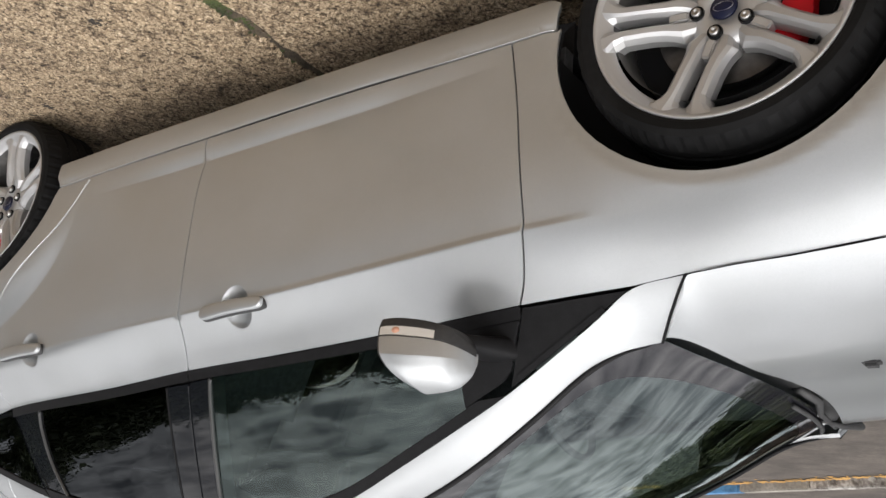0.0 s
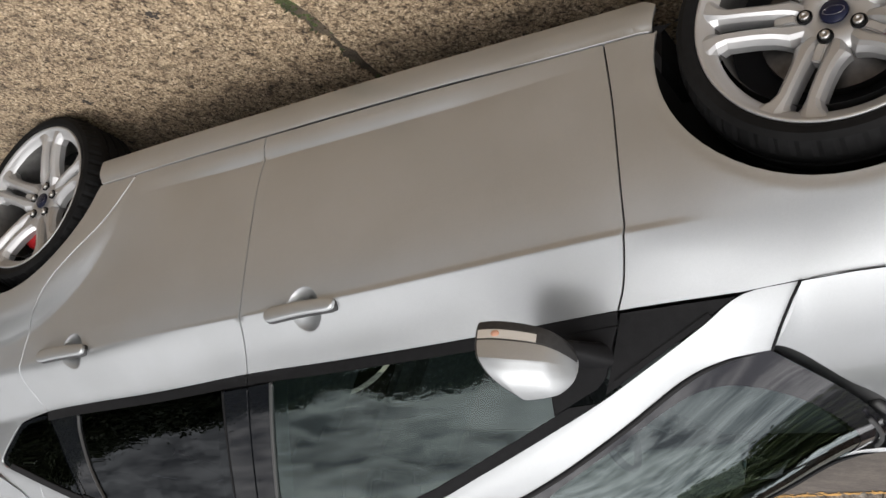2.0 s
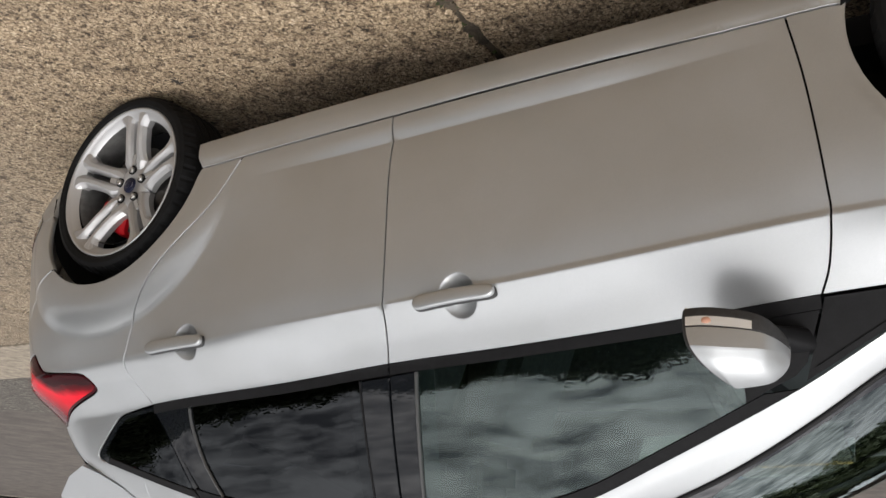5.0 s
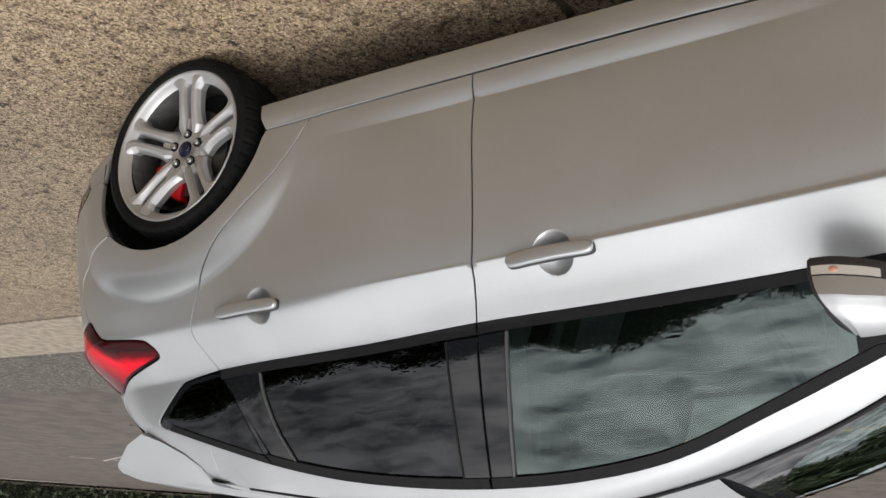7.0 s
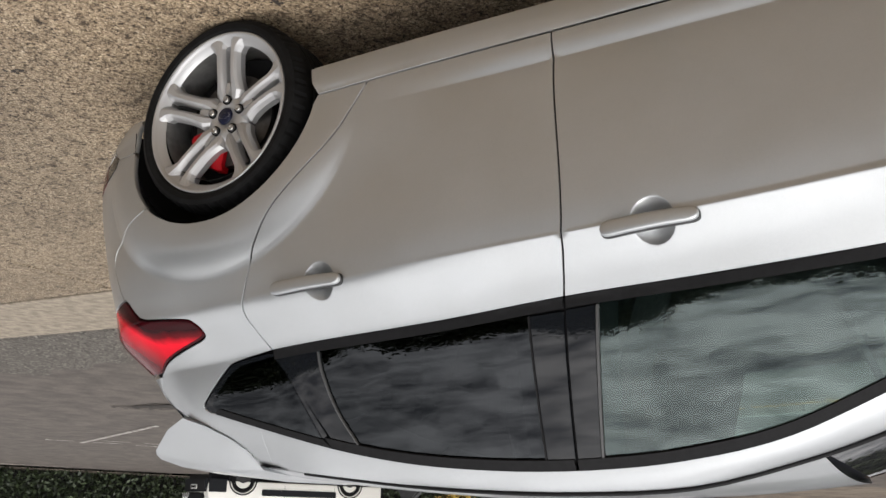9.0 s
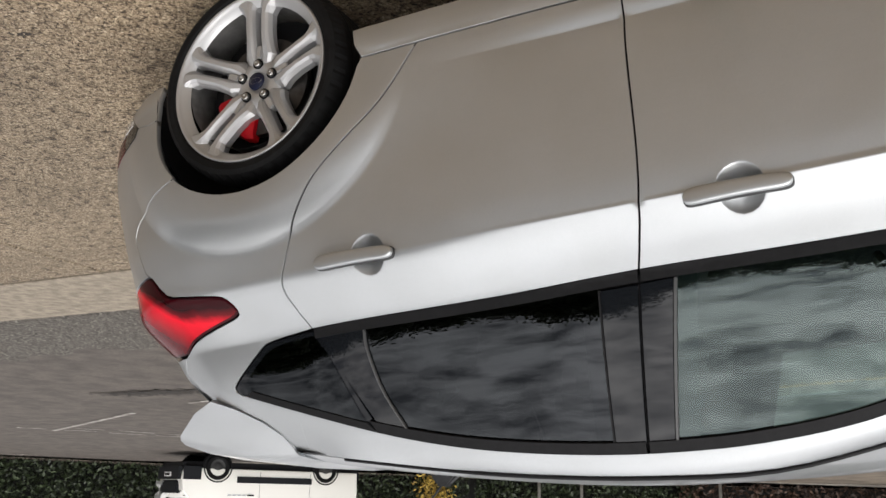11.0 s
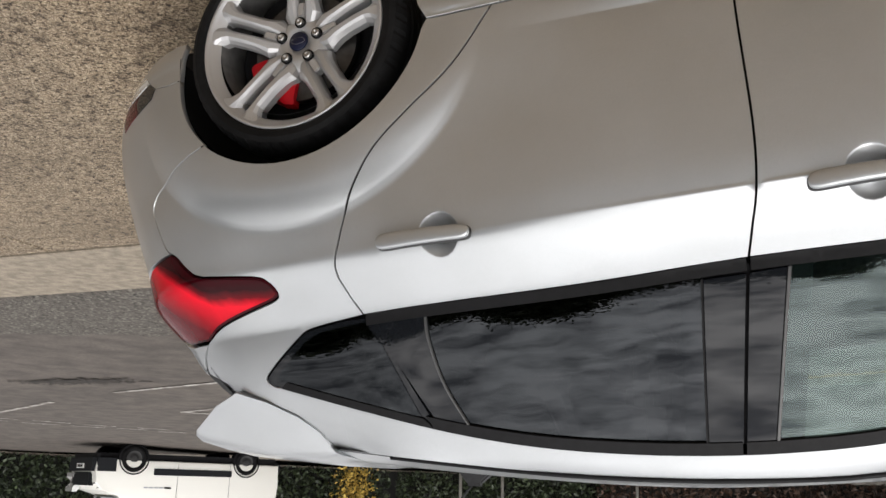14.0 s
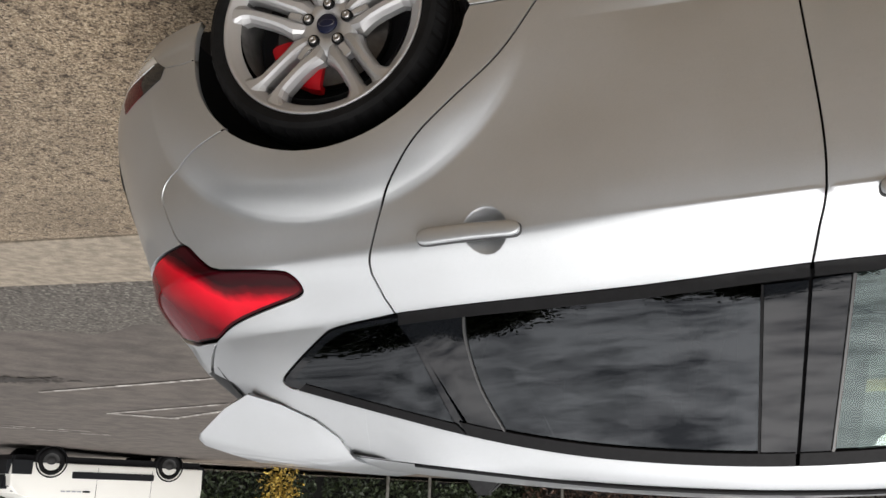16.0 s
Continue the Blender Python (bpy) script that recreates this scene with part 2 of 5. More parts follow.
CLOTH = varied("charcoal_cloth", (0.060, 0.060, 0.062), 0.9, 0.2, 500)
LINING = varied("pale_grey_headlining", (0.42, 0.41, 0.39), 0.95, 0.06, 300)
place = LAMP_RED.node_tree.nodes.new("ShaderNodeTexCoord")
axes = LAMP_RED.node_tree.nodes.new("ShaderNodeSeparateXYZ")
LAMP_RED.node_tree.links.new(place.outputs["Object"], axes.inputs[0])


def sums(m, source, times, plus, how="MULTIPLY_ADD"):
    n = m.node_tree.nodes.new("ShaderNodeMath")
    n.operation = how
    for slot, v in ((0, source), (1, times), (2, plus)):
        if isinstance(v, bpy.types.NodeSocket):
            m.node_tree.links.new(v, n.inputs[slot])
        else:
            n.inputs[slot].default_value = v
    return n.outputs[0]


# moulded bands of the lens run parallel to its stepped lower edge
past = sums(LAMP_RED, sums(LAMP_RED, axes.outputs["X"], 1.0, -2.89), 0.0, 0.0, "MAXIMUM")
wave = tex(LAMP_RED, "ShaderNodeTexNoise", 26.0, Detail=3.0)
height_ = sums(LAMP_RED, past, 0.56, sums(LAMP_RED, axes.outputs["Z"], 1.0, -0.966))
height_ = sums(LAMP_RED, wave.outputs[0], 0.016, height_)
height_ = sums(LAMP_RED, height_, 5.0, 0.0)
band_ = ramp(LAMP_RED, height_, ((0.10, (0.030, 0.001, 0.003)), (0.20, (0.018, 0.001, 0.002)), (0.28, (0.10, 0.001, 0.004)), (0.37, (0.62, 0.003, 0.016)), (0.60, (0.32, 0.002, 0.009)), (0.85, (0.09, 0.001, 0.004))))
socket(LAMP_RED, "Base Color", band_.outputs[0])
CONCRETE = aggregate()
GUTTER = varied("smooth_gutter_concrete", (0.225, 0.190, 0.146), 0.9, 0.26, 90, relief=0.5, distance=0.004)


# ---- mesh helpers ----
def finish(name, verts, faces, mat, parent=None, label="", normals=None, smooth=True):
    me = bpy.data.meshes.new(name)
    me.from_pydata([tuple(v) for v in verts], [], faces)
    me.materials.append(mat)
    if smooth:
        me.shade_smooth()
    if normals:
        me.normals_split_custom_set_from_vertices([tuple(n) for n in normals])
    ob = new(name, me)
    if parent:
        ob.parent = parent
    if label:
        ob["label"] = label
    return ob


def thing(name, at, label, category, group=""):
    ob = new(name)
    ob.empty_display_size = 0.1
    ob.matrix_world = at
    return tagged(ob, label, category, group)


def from_bm(name, bm, mat, parent=None, label="", smooth=False, angle=35):
    bmesh.ops.recalc_face_normals(bm, faces=bm.faces)
    me = bpy.data.meshes.new(name)
    bm.to_mesh(me)
    bm.free()
    me.materials.append(mat)
    if smooth:
        me.shade_smooth()
        me.set_sharp_from_angle(angle=radians(angle))
    ob = new(name, me)
    if parent:
        ob.parent = parent
    if label:
        ob["label"] = label
    return ob


def box(bm, x0, y0, z0, x1, y1, z1, bevel=0.0, m=None):
    vs = bmesh.ops.create_cube(bm, size=1)["verts"]
    for v in vs:
        v.co = Vector((x0 + (v.co.x + 0.5) * (x1 - x0), y0 + (v.co.y + 0.5) * (y1 - y0), z0 + (v.co.z + 0.5) * (z1 - z0)))
    if bevel:
        es = list({e for v in vs for e in v.link_edges})
        vs = list({v for f in bmesh.ops.bevel(bm, geom=es, offset=bevel, segments=2, affect="EDGES")["faces"] for v in f.verts} | {v for v in vs if v.is_valid})
    if m:
        bmesh.ops.transform(bm, matrix=m, verts=[v for v in vs if v.is_valid])
    return vs


def loft(rings, closed=True, caps=True):
    """Faces over rings of equal length."""
    n, faces = len(rings[0]), []
    verts = [p for r in rings for p in r]
    for i in range(len(rings) - 1):
        for j in range(n if closed else n - 1):
            a, b = i * n + j, i * n + (j + 1) % n
            faces.append((a, b, b + n, a + n))
    if caps and closed:
        faces.append(tuple(range(n))[::-1])
        faces.append(tuple((len(rings) - 1) * n + k for k in range(n)))
    return verts, faces


def lathe(profile, axis_y=True, steps=64):
    """Verts and faces of (radius, along) pairs turned round the y axis."""
    verts = [(r * math.cos(2 * math.pi * k / steps), a, r * math.sin(2 * math.pi * k / steps)) for r, a in profile for k in range(steps)]
    faces = [(i * steps + k, i * steps + (k + 1) % steps, (i + 1) * steps + (k + 1) % steps, (i + 1) * steps + k) for i in range(len(profile) - 1) for k in range(steps)]
    return verts, faces


def along(points, step=0.012, closed=True):
    """The outline with points at every step."""
    out = []
    pts = list(points) + ([points[0]] if closed else [])
    for (ax, az), (bx, bz) in zip(pts, pts[1:]):
        n = max(1, int(math.hypot(bx - ax, bz - az) / step))
        out += [(ax + (bx - ax) * k / n, az + (bz - az) * k / n) for k in range(n)]
    return out if closed else out + [pts[-1]]


def arc(cx, cz, r, a0, a1, n=26):
    return [(cx + r * math.cos(radians(a0 + (a1 - a0) * k / n)), cz + r * math.sin(radians(a0 + (a1 - a0) * k / n))) for k in range(n + 1)]


def eased(points, n=5):
    """An open polyline rounded into a smooth curve."""
    p = [Vector(q) for q in points]
    p = [2 * p[0] - p[1]] + p + [2 * p[-1] - p[-2]]
    out = []
    for i in range(1, len(p) - 2):
        for k in range(n):
            t = k / n
            q = 0.5 * (2 * p[i] + (p[i + 1] - p[i - 1]) * t + (2 * p[i - 1] - 5 * p[i] + 4 * p[i + 1] - p[i + 2]) * t * t + (3 * p[i] - p[i - 1] - 3 * p[i + 1] + p[i + 2]) * t ** 3)
            out.append(tuple(q))
    return out + [tuple(p[-2])]


def inside(points, poly):
    x, z = points[:, 0], points[:, 1]
    ok = np.zeros(len(points), bool)
    for (ax, az), (bx, bz) in zip(poly, poly[1:] + poly[:1]):
        if az != bz:
            ok ^= ((az > z) != (bz > z)) & (x < (bx - ax) * (z - az) / (bz - az) + ax)
    return ok


def shrink(poly, d):
    area = sum(a[0] * b[1] - b[0] * a[1] for a, b in zip(poly, poly[1:] + poly[:1]))
    s = 1 if area > 0 else -1
    out = []
    n = len(poly)
    for i in range(n):
        (ax, az), (bx, bz), (cx, cz) = poly[i - 1], poly[i], poly[(i + 1) % n]
        e, f = Vector((bx - ax, bz - az)), Vector((cx - bx, cz - bz))
        if e.length < 1e-9 or f.length < 1e-9:
            out.append((bx, bz))
            continue
        e.normalize(), f.normalize()
        m = Vector((-e.y - f.y, e.x + f.x))
        k = max(0.5, m.length_squared / 2)
        out.append((bx + s * d * m.x / k, bz + s * d * m.y / k))
    return out


def flank_normal(x, z):
    h = 0.002
    dx = (half_width(x + h, z) - half_width(x - h, z)) / (2 * h)
    dz = (half_width(x, z + h) - half_width(x, z - h)) / (2 * h)
    return Vector((-dx, -1, -dz)).normalized()


def panel(name, outline, mat, parent, label="", gap=0.0022, sink=0.0, depth=0.016, grid=(0.024, 0.012), sides=(-1, 1)):
    """A pressed panel on the car's flank inside an outline of (x, z), with its edges turned in. Gives the pair of panels."""
    rim = along(shrink(along(outline), gap), 0.014)
    lo, hi = np.min(rim, 0), np.max(rim, 0)
    gx, gz = np.meshgrid(np.arange(lo[0], hi[0], grid[0]), np.arange(lo[1] - 0.12 + (0.742 + 0.114 - lo[1] + 0.12) % grid[1], hi[1] + 0.12, grid[1]))
    gz = gz - 0.076 * 1.5 + 0.076 * gx if lo[1] < 0.6 else gz
    pts = np.stack([gx.ravel(), gz.ravel()], 1)
    fine = []
    if lo[1] < 0.35 and hi[0] - lo[0] > 0.8:
        for k in range(int((hi[0] - lo[0]) / 0.02)):
            fx = lo[0] + 0.02 * k
            fine += [(fx, ledge_z(fx) + d) for d in (-0.036, -0.028, -0.02, -0.0125, -0.006, -0.0012, 0.0012, 0.006, 0.012, 0.02)]
        away = np.abs(np.array([p[1] - ledge_z(p[0]) for p in pts]) + 0.008)
        pts = pts[away > 0.034]
    if lo[1] < 0.6 and hi[1] > 0.8 and lo[0] < 1.6:
        a0, a1 = max(lo[0], 0.12), min(hi[0], 2.4)
        for k in range(int((a1 - a0) / 0.02)):
            fx = a0 + 0.02 * k
            fine += [(fx, crease_z(fx) + d) for d in (-0.034, -0.026, -0.018, -0.011, -0.005, -0.0012, 0.0012, 0.005, 0.011, 0.019)]
        off = np.array([p[1] - crease_z(p[0]) if a0 - 0.01 < p[0] < a1 else 1.0 for p in pts])
        pts = pts[(off < -0.040) | (off > 0.025)]
        fine = [p for p in fine if all(math.hypot(p[0] - hx, p[1] - hz) > 0.066 for hx, hz in HANDLES)]
    if depth and hi[0] > 2.2 and lo[1] < 0.6 and hi[1] > 0.55:
        bow = [(2.648 + r * math.cos(radians(a)), 0.32 + r * math.sin(radians(a))) for r in (0.47, 0.49, 0.506, 0.518, 0.527, 0.534, 0.540, 0.546, 0.552, 0.560, 0.574) for a in range(0, 181, 2)]
        pts = pts[np.abs(np.hypot(pts[:, 0] - 2.648, pts[:, 1] - 0.32) - 0.521) > 0.06]
        fine = [p for p in fine if abs(math.hypot(p[0] - 2.648, p[1] - 0.32) - 0.521) > 0.06]
        fine += [p for p in bow if all(math.hypot(p[0] - hx, p[1] - hz) > 0.066 for hx, hz in HANDLES)]
    for hx, hz in HANDLES:
        if lo[0] < hx < hi[0] and lo[1] < hz < hi[1]:
            fine += [(hx + r * math.cos(a / 10 * math.pi), hz + r * math.sin(a / 10 * math.pi)) for r in (0.008, 0.016, 0.024, 0.031, 0.037, 0.042, 0.046, 0.049, 0.0515, 0.0535, 0.060) for a in range(20)]
            pts = pts[np.hypot(pts[:, 0] - hx, pts[:, 1] - hz) > 0.066]
    if fine:
        pts = np.concatenate([pts, np.array(fine)])
    if len(pts):
        pts = pts[inside(pts, rim)]
    if len(pts):
        r = np.array(rim)
        near = np.array([np.min(np.hypot(r[:, 0] - p[0], r[:, 1] - p[1])) for p in pts])
        pts = pts[near > 0.006]
    n = len(rim)
    flat = [Vector(p) for p in rim] + [Vector(p) for p in pts]
    from mathutils import geometry
    v2, _, tris, *_ = geometry.delaunay_2d_cdt(flat, [(i, (i + 1) % n) for i in range(n)], [], 1, 1e-6)
    made = []
    P = [(p.x, -(half_width(p.x, p.y) - sink), p.y) for p in v2]
    N = [flank_normal(p.x, p.y) for p in v2]
    E = [Vector((x, -(half_width(x, z) - sink), z)) for x, z in rim]
    for s in sides:
        m = Vector((1, -s, 1))
        verts, normals, faces = [Vector(p) * m for p in P], [q * m for q in N], []
        for t in tris:
            a, b, c = (verts[i] for i in t)
            keep = (b - a).cross(c - a).dot(normals[t[0]]) > 0
            faces.append(tuple(t) if keep else tuple(t)[::-1])
        if depth:
            base = len(verts)
            for i in range(n):
                w = flank_normal(*rim[i])
                out = (E[i] - E[i - 1]).cross(w).normalized()
                if not inside(np.array([[rim[i][0] - out.x * 0.004, rim[i][1] - out.z * 0.004]]), rim)[0]:
                    out = -out
                q = E[i] - w * depth
                verts += [E[i] * m, q * m]
                normals += [(out + w * 0.6).normalized() * m, out * m]
            for i in range(n):
                a, b = base + 2 * i, base + 2 * ((i + 1) % n)
                f = (a, b, b + 1, a + 1)
                keep = (verts[f[1]] - verts[f[0]]).cross(verts[f[2]] - verts[f[0]]).dot(normals[a]) > 0
                faces.append(f if keep else f[::-1])
        made.append(finish(name, verts, faces, mat, parent, label, normals))
    return made

# shape of the car's flank
def ease(a, b, x):
    t = min(1.0, max(0.0, (x - a) / (b - a)))
    return t * t * (3 - 2 * t)


def curve(x, xs, ys):
    """Smooth curve through the knots xs, ys."""
    n = len(xs) - 1
    if x <= xs[0]:
        return ys[0] + (x - xs[0]) * (ys[1] - ys[0]) / (xs[1] - xs[0])
    if x >= xs[n]:
        return ys[n] + (x - xs[n]) * (ys[n] - ys[n - 1]) / (xs[n] - xs[n - 1])
    i = 0
    while x > xs[i + 1]:
        i += 1
    h = xs[i + 1] - xs[i]
    t = (x - xs[i]) / h
    a, b, c = max(i - 1, 0), i + 1, min(i + 2, n)
    m0 = (ys[b] - ys[a]) / (xs[b] - xs[a]) * h
    m1 = (ys[c] - ys[i]) / (xs[c] - xs[i]) * h
    return ((2 * t - 3) * t * t + 1) * ys[i] + ((t - 2) * t + 1) * t * m0 + (3 - 2 * t) * t * t * ys[b] + (t - 1) * t * t * m1


HANDLES = ((1.283, 0.846), (2.212, 0.905))
BELT_X = (-0.9, 0.2, 0.46, 1.53, 2.46, 2.8, 3.3)
BELT_Z = (0.81, 0.889, 0.910, 0.994, 1.069, 1.094, 1.12)
BELT_Y = (0.756, 0.811, 0.817, 0.802, 0.764, 0.742, 0.706)


def crease_z(x):
    return 0.742 + 0.076 * x - 0.012 * (1 - ease(0.4, 1.2, x))


def ledge_z(x):
    return 0.338 + 0.047 * (x - 0.6) 


def half_width(x, z):
    """Half the width of the car at x behind the front axle and z above the ground."""
    zb, yb = curve(x, BELT_X, BELT_Z), curve(x, BELT_X, BELT_Y)
    zc = min(crease_z(x), zb - 0.06)
    if z <= zc:
        y = curve(z + (0.78 - zc) * ease(0.35, 0.75, z), (0.10, 0.17, 0.21, 0.25, 0.285, 0.40, 0.58, 0.70, 0.78), (0.80, 0.858, 0.871, 0.877, 0.880, 0.891, 0.901, 0.902, 0.896))
    elif z < zb:
        f = (z - zc) / (zb - zc)
        w = 1 - ease(0.15, 0.5, x) * (1 - ease(1.55, 2.15, x))
        h = zb - zc
        soft = ((2 * f - 3) * f * f + 1) * 0.896 + ((f - 2) * f + 1) * f * h * -0.075 + (3 - 2 * f) * f * f * yb + (f - 1) * f * f * h * -0.45
        y = (0.896 + (yb - 0.896) * f) * (1 - w) + soft * w
    else:
        d = z - zb
        y = yb - 0.392 * d - 0.26 * d * d
    wing = 1 - ease(0.05, 0.50, x)
    if wing > 0 and 0.56 < z < zb:
        rise = (z - 0.56) / (zb - 0.56)
        y += wing * (0.901 + (yb - 0.901) * rise ** 2.0 - y)
    thin = 1 - ease(0.5, 2.2, x)
    lip, under = 0.005 + 0.010 * thin, zc - z
    if under > 0:
        y -= 0.0052 * thin * ease(0.25, 0.37, x) * (under / lip if under < lip else math.exp(-((under - lip) / 0.09) ** 2))
    u = z - ledge_z(x)
    if u > -0.05:
        y -= 0.0145 * ease(0.45, 0.95, x) * (1 - ease(1.62, 2.12, x)) * (((u + 0.05) / 0.05) ** 1.7 if u < 0 else math.exp(-u / 0.075))
    fall = (0.259 + 0.029 * x - z) / 0.10
    if 0 < fall < 1.2:
        y += 0.007 * math.sin(math.pi * min(1.0, fall) ** 0.7) - 0.006 * fall
    rear, front = math.hypot(x - 2.648, z - 0.32), math.hypot(x, z - 0.32)
    swell = sum(1 - min(1.0, max(0.0, (rear + d - 0.40) / 0.142)) ** 2.1 for d in (-0.009, 0.0, 0.009)) / 3
    y += (0.042 * swell - 0.013 * (1 - ease(0.60, 0.90, rear))) * ease(0.34, 0.66, z)
    y += 0.002 * (1 - ease(0.375, 0.44, rear)) - 0.008 * (1 - ease(0.366, 0.404, front))
    y -= 0.009 * ease(0.6, 1.2, x) * (1 - ease(1.55, 2.3, x)) * math.exp(-((z - zc - 0.07) / 0.06) ** 2) + 0.02 * ease(2.3, 2.75, x) * ease(0.75, 0.98, z)
    for hx, hz in HANDLES:
        r = math.hypot(x - hx, z - hz)
        if r < 0.07:
            y -= 0.028 * max(0.0, 1 - (r / 0.052) ** 2)
    if x > 2.4:
        y -= 3.5 * max(0.0, z - curve(x, (2.3, 2.562, 2.76, 3.2), (1.340, 1.279, 1.229, 1.12))) ** 2 * ease(2.4, 2.55, x)
    if x > 2.75:
        end = curve(z, (0.2, 0.37, 0.5, 0.65, 0.88, 1.05, 1.16, 1.26, 1.36), (3.45, 3.56, 3.56, 3.50, 3.37, 3.295, 3.215, 3.07, 2.93))
        f = min(0.999, (x - 2.75) / (end - 2.75))
        y *= (1 - f ** 2.5) ** 0.4
    if x < -0.3:
        end = curve(z, (0.15, 0.3, 0.5, 0.7, 0.8), (-0.80, -0.87, -0.88, -0.84, -0.76))
        f = min(0.999, (x + 0.3) / (end + 0.3))
        y *= (1 - f ** 2.3) ** (1 / 2.3)
    return y


# ---- the silver hatchback ----
car = thing("car", pose(0, 0, 0), "silver five-door hatchback parked on the pebble concrete drive", "car")

SILL_X, SILL_Z = (0.3, 0.6, 1.02, 1.53, 1.95, 2.3), (0.277, 0.283, 0.289, 0.307, 0.322, 0.342)
TOP_X = (0.205, 0.364, 0.518, 0.66, 0.801, 1.056, 1.287, 1.50, 1.72, 1.95, 2.119, 2.30, 2.562, 2.76)
TOP_Z = (0.887, 0.986, 1.074, 1.142, 1.206, 1.314, 1.366, 1.389, 1.396, 1.388, 1.371, 1.340, 1.279, 1.229)
LINE_X, LINE_Z = (0.205, 0.47, 0.754, 1.17, 1.53, 1.89, 2.455, 2.617), (0.885, 0.905, 0.933, 0.966, 0.990, 1.024, 1.064, 1.086)


def sill_z(x):
    return curve(x, SILL_X, SILL_Z)


def top_z(x):
    return curve(x, TOP_X, TOP_Z)


def line_z(x):
    return curve(x, LINE_X, LINE_Z)


def run(f, x0, x1, n=16, lift=0.0):
    return [(x0 + (x1 - x0) * k / n, f(x0 + (x1 - x0) * k / n) + lift) for k in range(n + 1)]


a_seam = eased([(0.487, sill_z(0.487)), (0.457, 0.43), (0.436, 0.58), (0.424, 0.70), (0.4215, 0.765), (0.437, 0.85), (0.460, line_z(0.460))])
b_seam = eased([(1.530, sill_z(1.53)), (1.521, 0.47), (1.502, 0.72), (1.503, 0.855), (1.518, 0.93), (1.531, line_z(1.531))])
c_seam = eased([(2.088, sill_z(2.088)), (2.186, 0.483), (2.286, 0.59), (2.372, 0.68), (2.424, 0.76), (2.453, 0.815), (2.469, 0.868), (2.483, 0.922), (2.494, 0.965)]) + [(2.4945, 0.985), (2.481, 1.03), (2.4615, line_z(2.4615))]
rear_arch = arc(2.645, 0.322, 0.374, 180 - 7, 53)
front_arch = arc(0.0, 0.322, 0.366, -8, 148)

def rod(path, r, name, mat, parent, label="", steps=8):
    rings = []
    for i, p in enumerate(path):
        p = Vector(p)
        d = (Vector(path[min(i + 1, len(path) - 1)]) - Vector(path[max(i - 1, 0)])).normalized()
        u = d.cross(Vector((0.3, 0.2, 1))).normalized()
        w = d.cross(u)
        rr = r[i] if isinstance(r, (list, tuple)) else r
        rings.append([p + u * rr * math.cos(2 * math.pi * k / steps) + w * rr * math.sin(2 * math.pi * k / steps) for k in range(steps)])
    v, f = loft(rings)
    return finish(name, v, f, mat, parent, label)


# outer skin
panel("front_wing", a_seam + run(line_z, 0.46, 0.205, 6)[1:] + [(0.10, 0.871), (-0.10, 0.854), (-0.26, 0.838), (-0.45, 0.812), (-0.60, 0.775), (-0.58, 0.70), (-0.45, 0.60)] + front_arch[::-1] + [(0.372, sill_z(0.372))], PAINT, car, "", 0.0022, 0.0, 0.007)
front_doors = panel("front_door", a_seam[::-1] + run(sill_z, 0.487, 1.53, 8)[1:] + b_seam[1:] + run(line_z, 1.531, 0.46, 10)[1:-1], PAINT, car, "", 0.0026, 0.0, 0.007)
rear_doors = panel("rear_door", b_seam[::-1] + run(sill_z, 1.53, 2.088, 6)[1:] + c_seam[1:] + run(line_z, 2.4615, 1.531, 8)[1:-1], PAINT, car, "", 0.0028, 0.0, 0.007)
quarter_curve = eased([(2.4615, line_z(2.4615)), (2.617, 1.088), (2.668, 1.111), (2.758, 1.183), (2.783, 1.212), (2.76, 1.229)], 3)
lamp_front = eased([(2.985, 1.104), (2.912, 1.074), (2.781, 1.042), (2.697, 1.021), (2.682, 1.004), (2.697, 0.983), (2.733, 0.972), (2.888, 0.963), (2.941, 0.938), (2.982, 0.903), (3.010, 0.887)], 3)
hatch_seam = [(2.637, 1.366), (2.664, 1.335), (2.71, 1.303), (2.83, 1.253), (2.93, 1.222), (3.045, 1.178), (3.015, 1.14)]
bumper_seam = eased([(2.868, 0.621), (2.947, 0.654), (3.013, 0.681), (3.072, 0.708), (3.097, 0.75), (3.076, 0.80), (3.034, 0.868), (3.010, 0.887)], 3)
panel("rear_wing", c_seam + quarter_curve[1:] + run(top_z, 2.76, 2.562, 5, -0.0055)[1:] + [(2.568, 1.345), (2.58, 1.390)] + hatch_seam + lamp_front + bumper_seam[::-1][1:] + rear_arch[::-1] + [(2.262, sill_z(2.262))], PAINT, car, "", 0.0026, 0.0, 0.007)
panel("tailgate_return", [(x - 0.012, z - 0.024) for x, z in hatch_seam[:-1]] + [(x + 0.012, z + 0.03) for x, z in hatch_seam[-2::-1]], PAINT, car, "", 0.0, 0.007, 0.0)
panel("sill", run(sill_z, 0.372, 2.262, 14, -0.0012) + [(2.285, 0.30), (2.30, 0.245)] + run(sill_z, 2.25, 0.40, 10, -0.100) + [(0.366, 0.20)], PAINT, car, "silver sill with road dirt", 0.0022, -0.001)
panel("rear_bumper", bumper_seam + [(3.13, 0.90), (3.24, 0.915), (3.33, 0.90), (3.40, 0.78), (3.44, 0.66), (3.49, 0.52), (3.50, 0.40), (3.47, 0.34), (3.36, 0.32), (3.24, 0.33), (3.17, 0.352), (3.127, 0.386), (3.06, 0.396)] + arc(2.645, 0.322, 0.370, 11, 50, 12), PAINT, car)
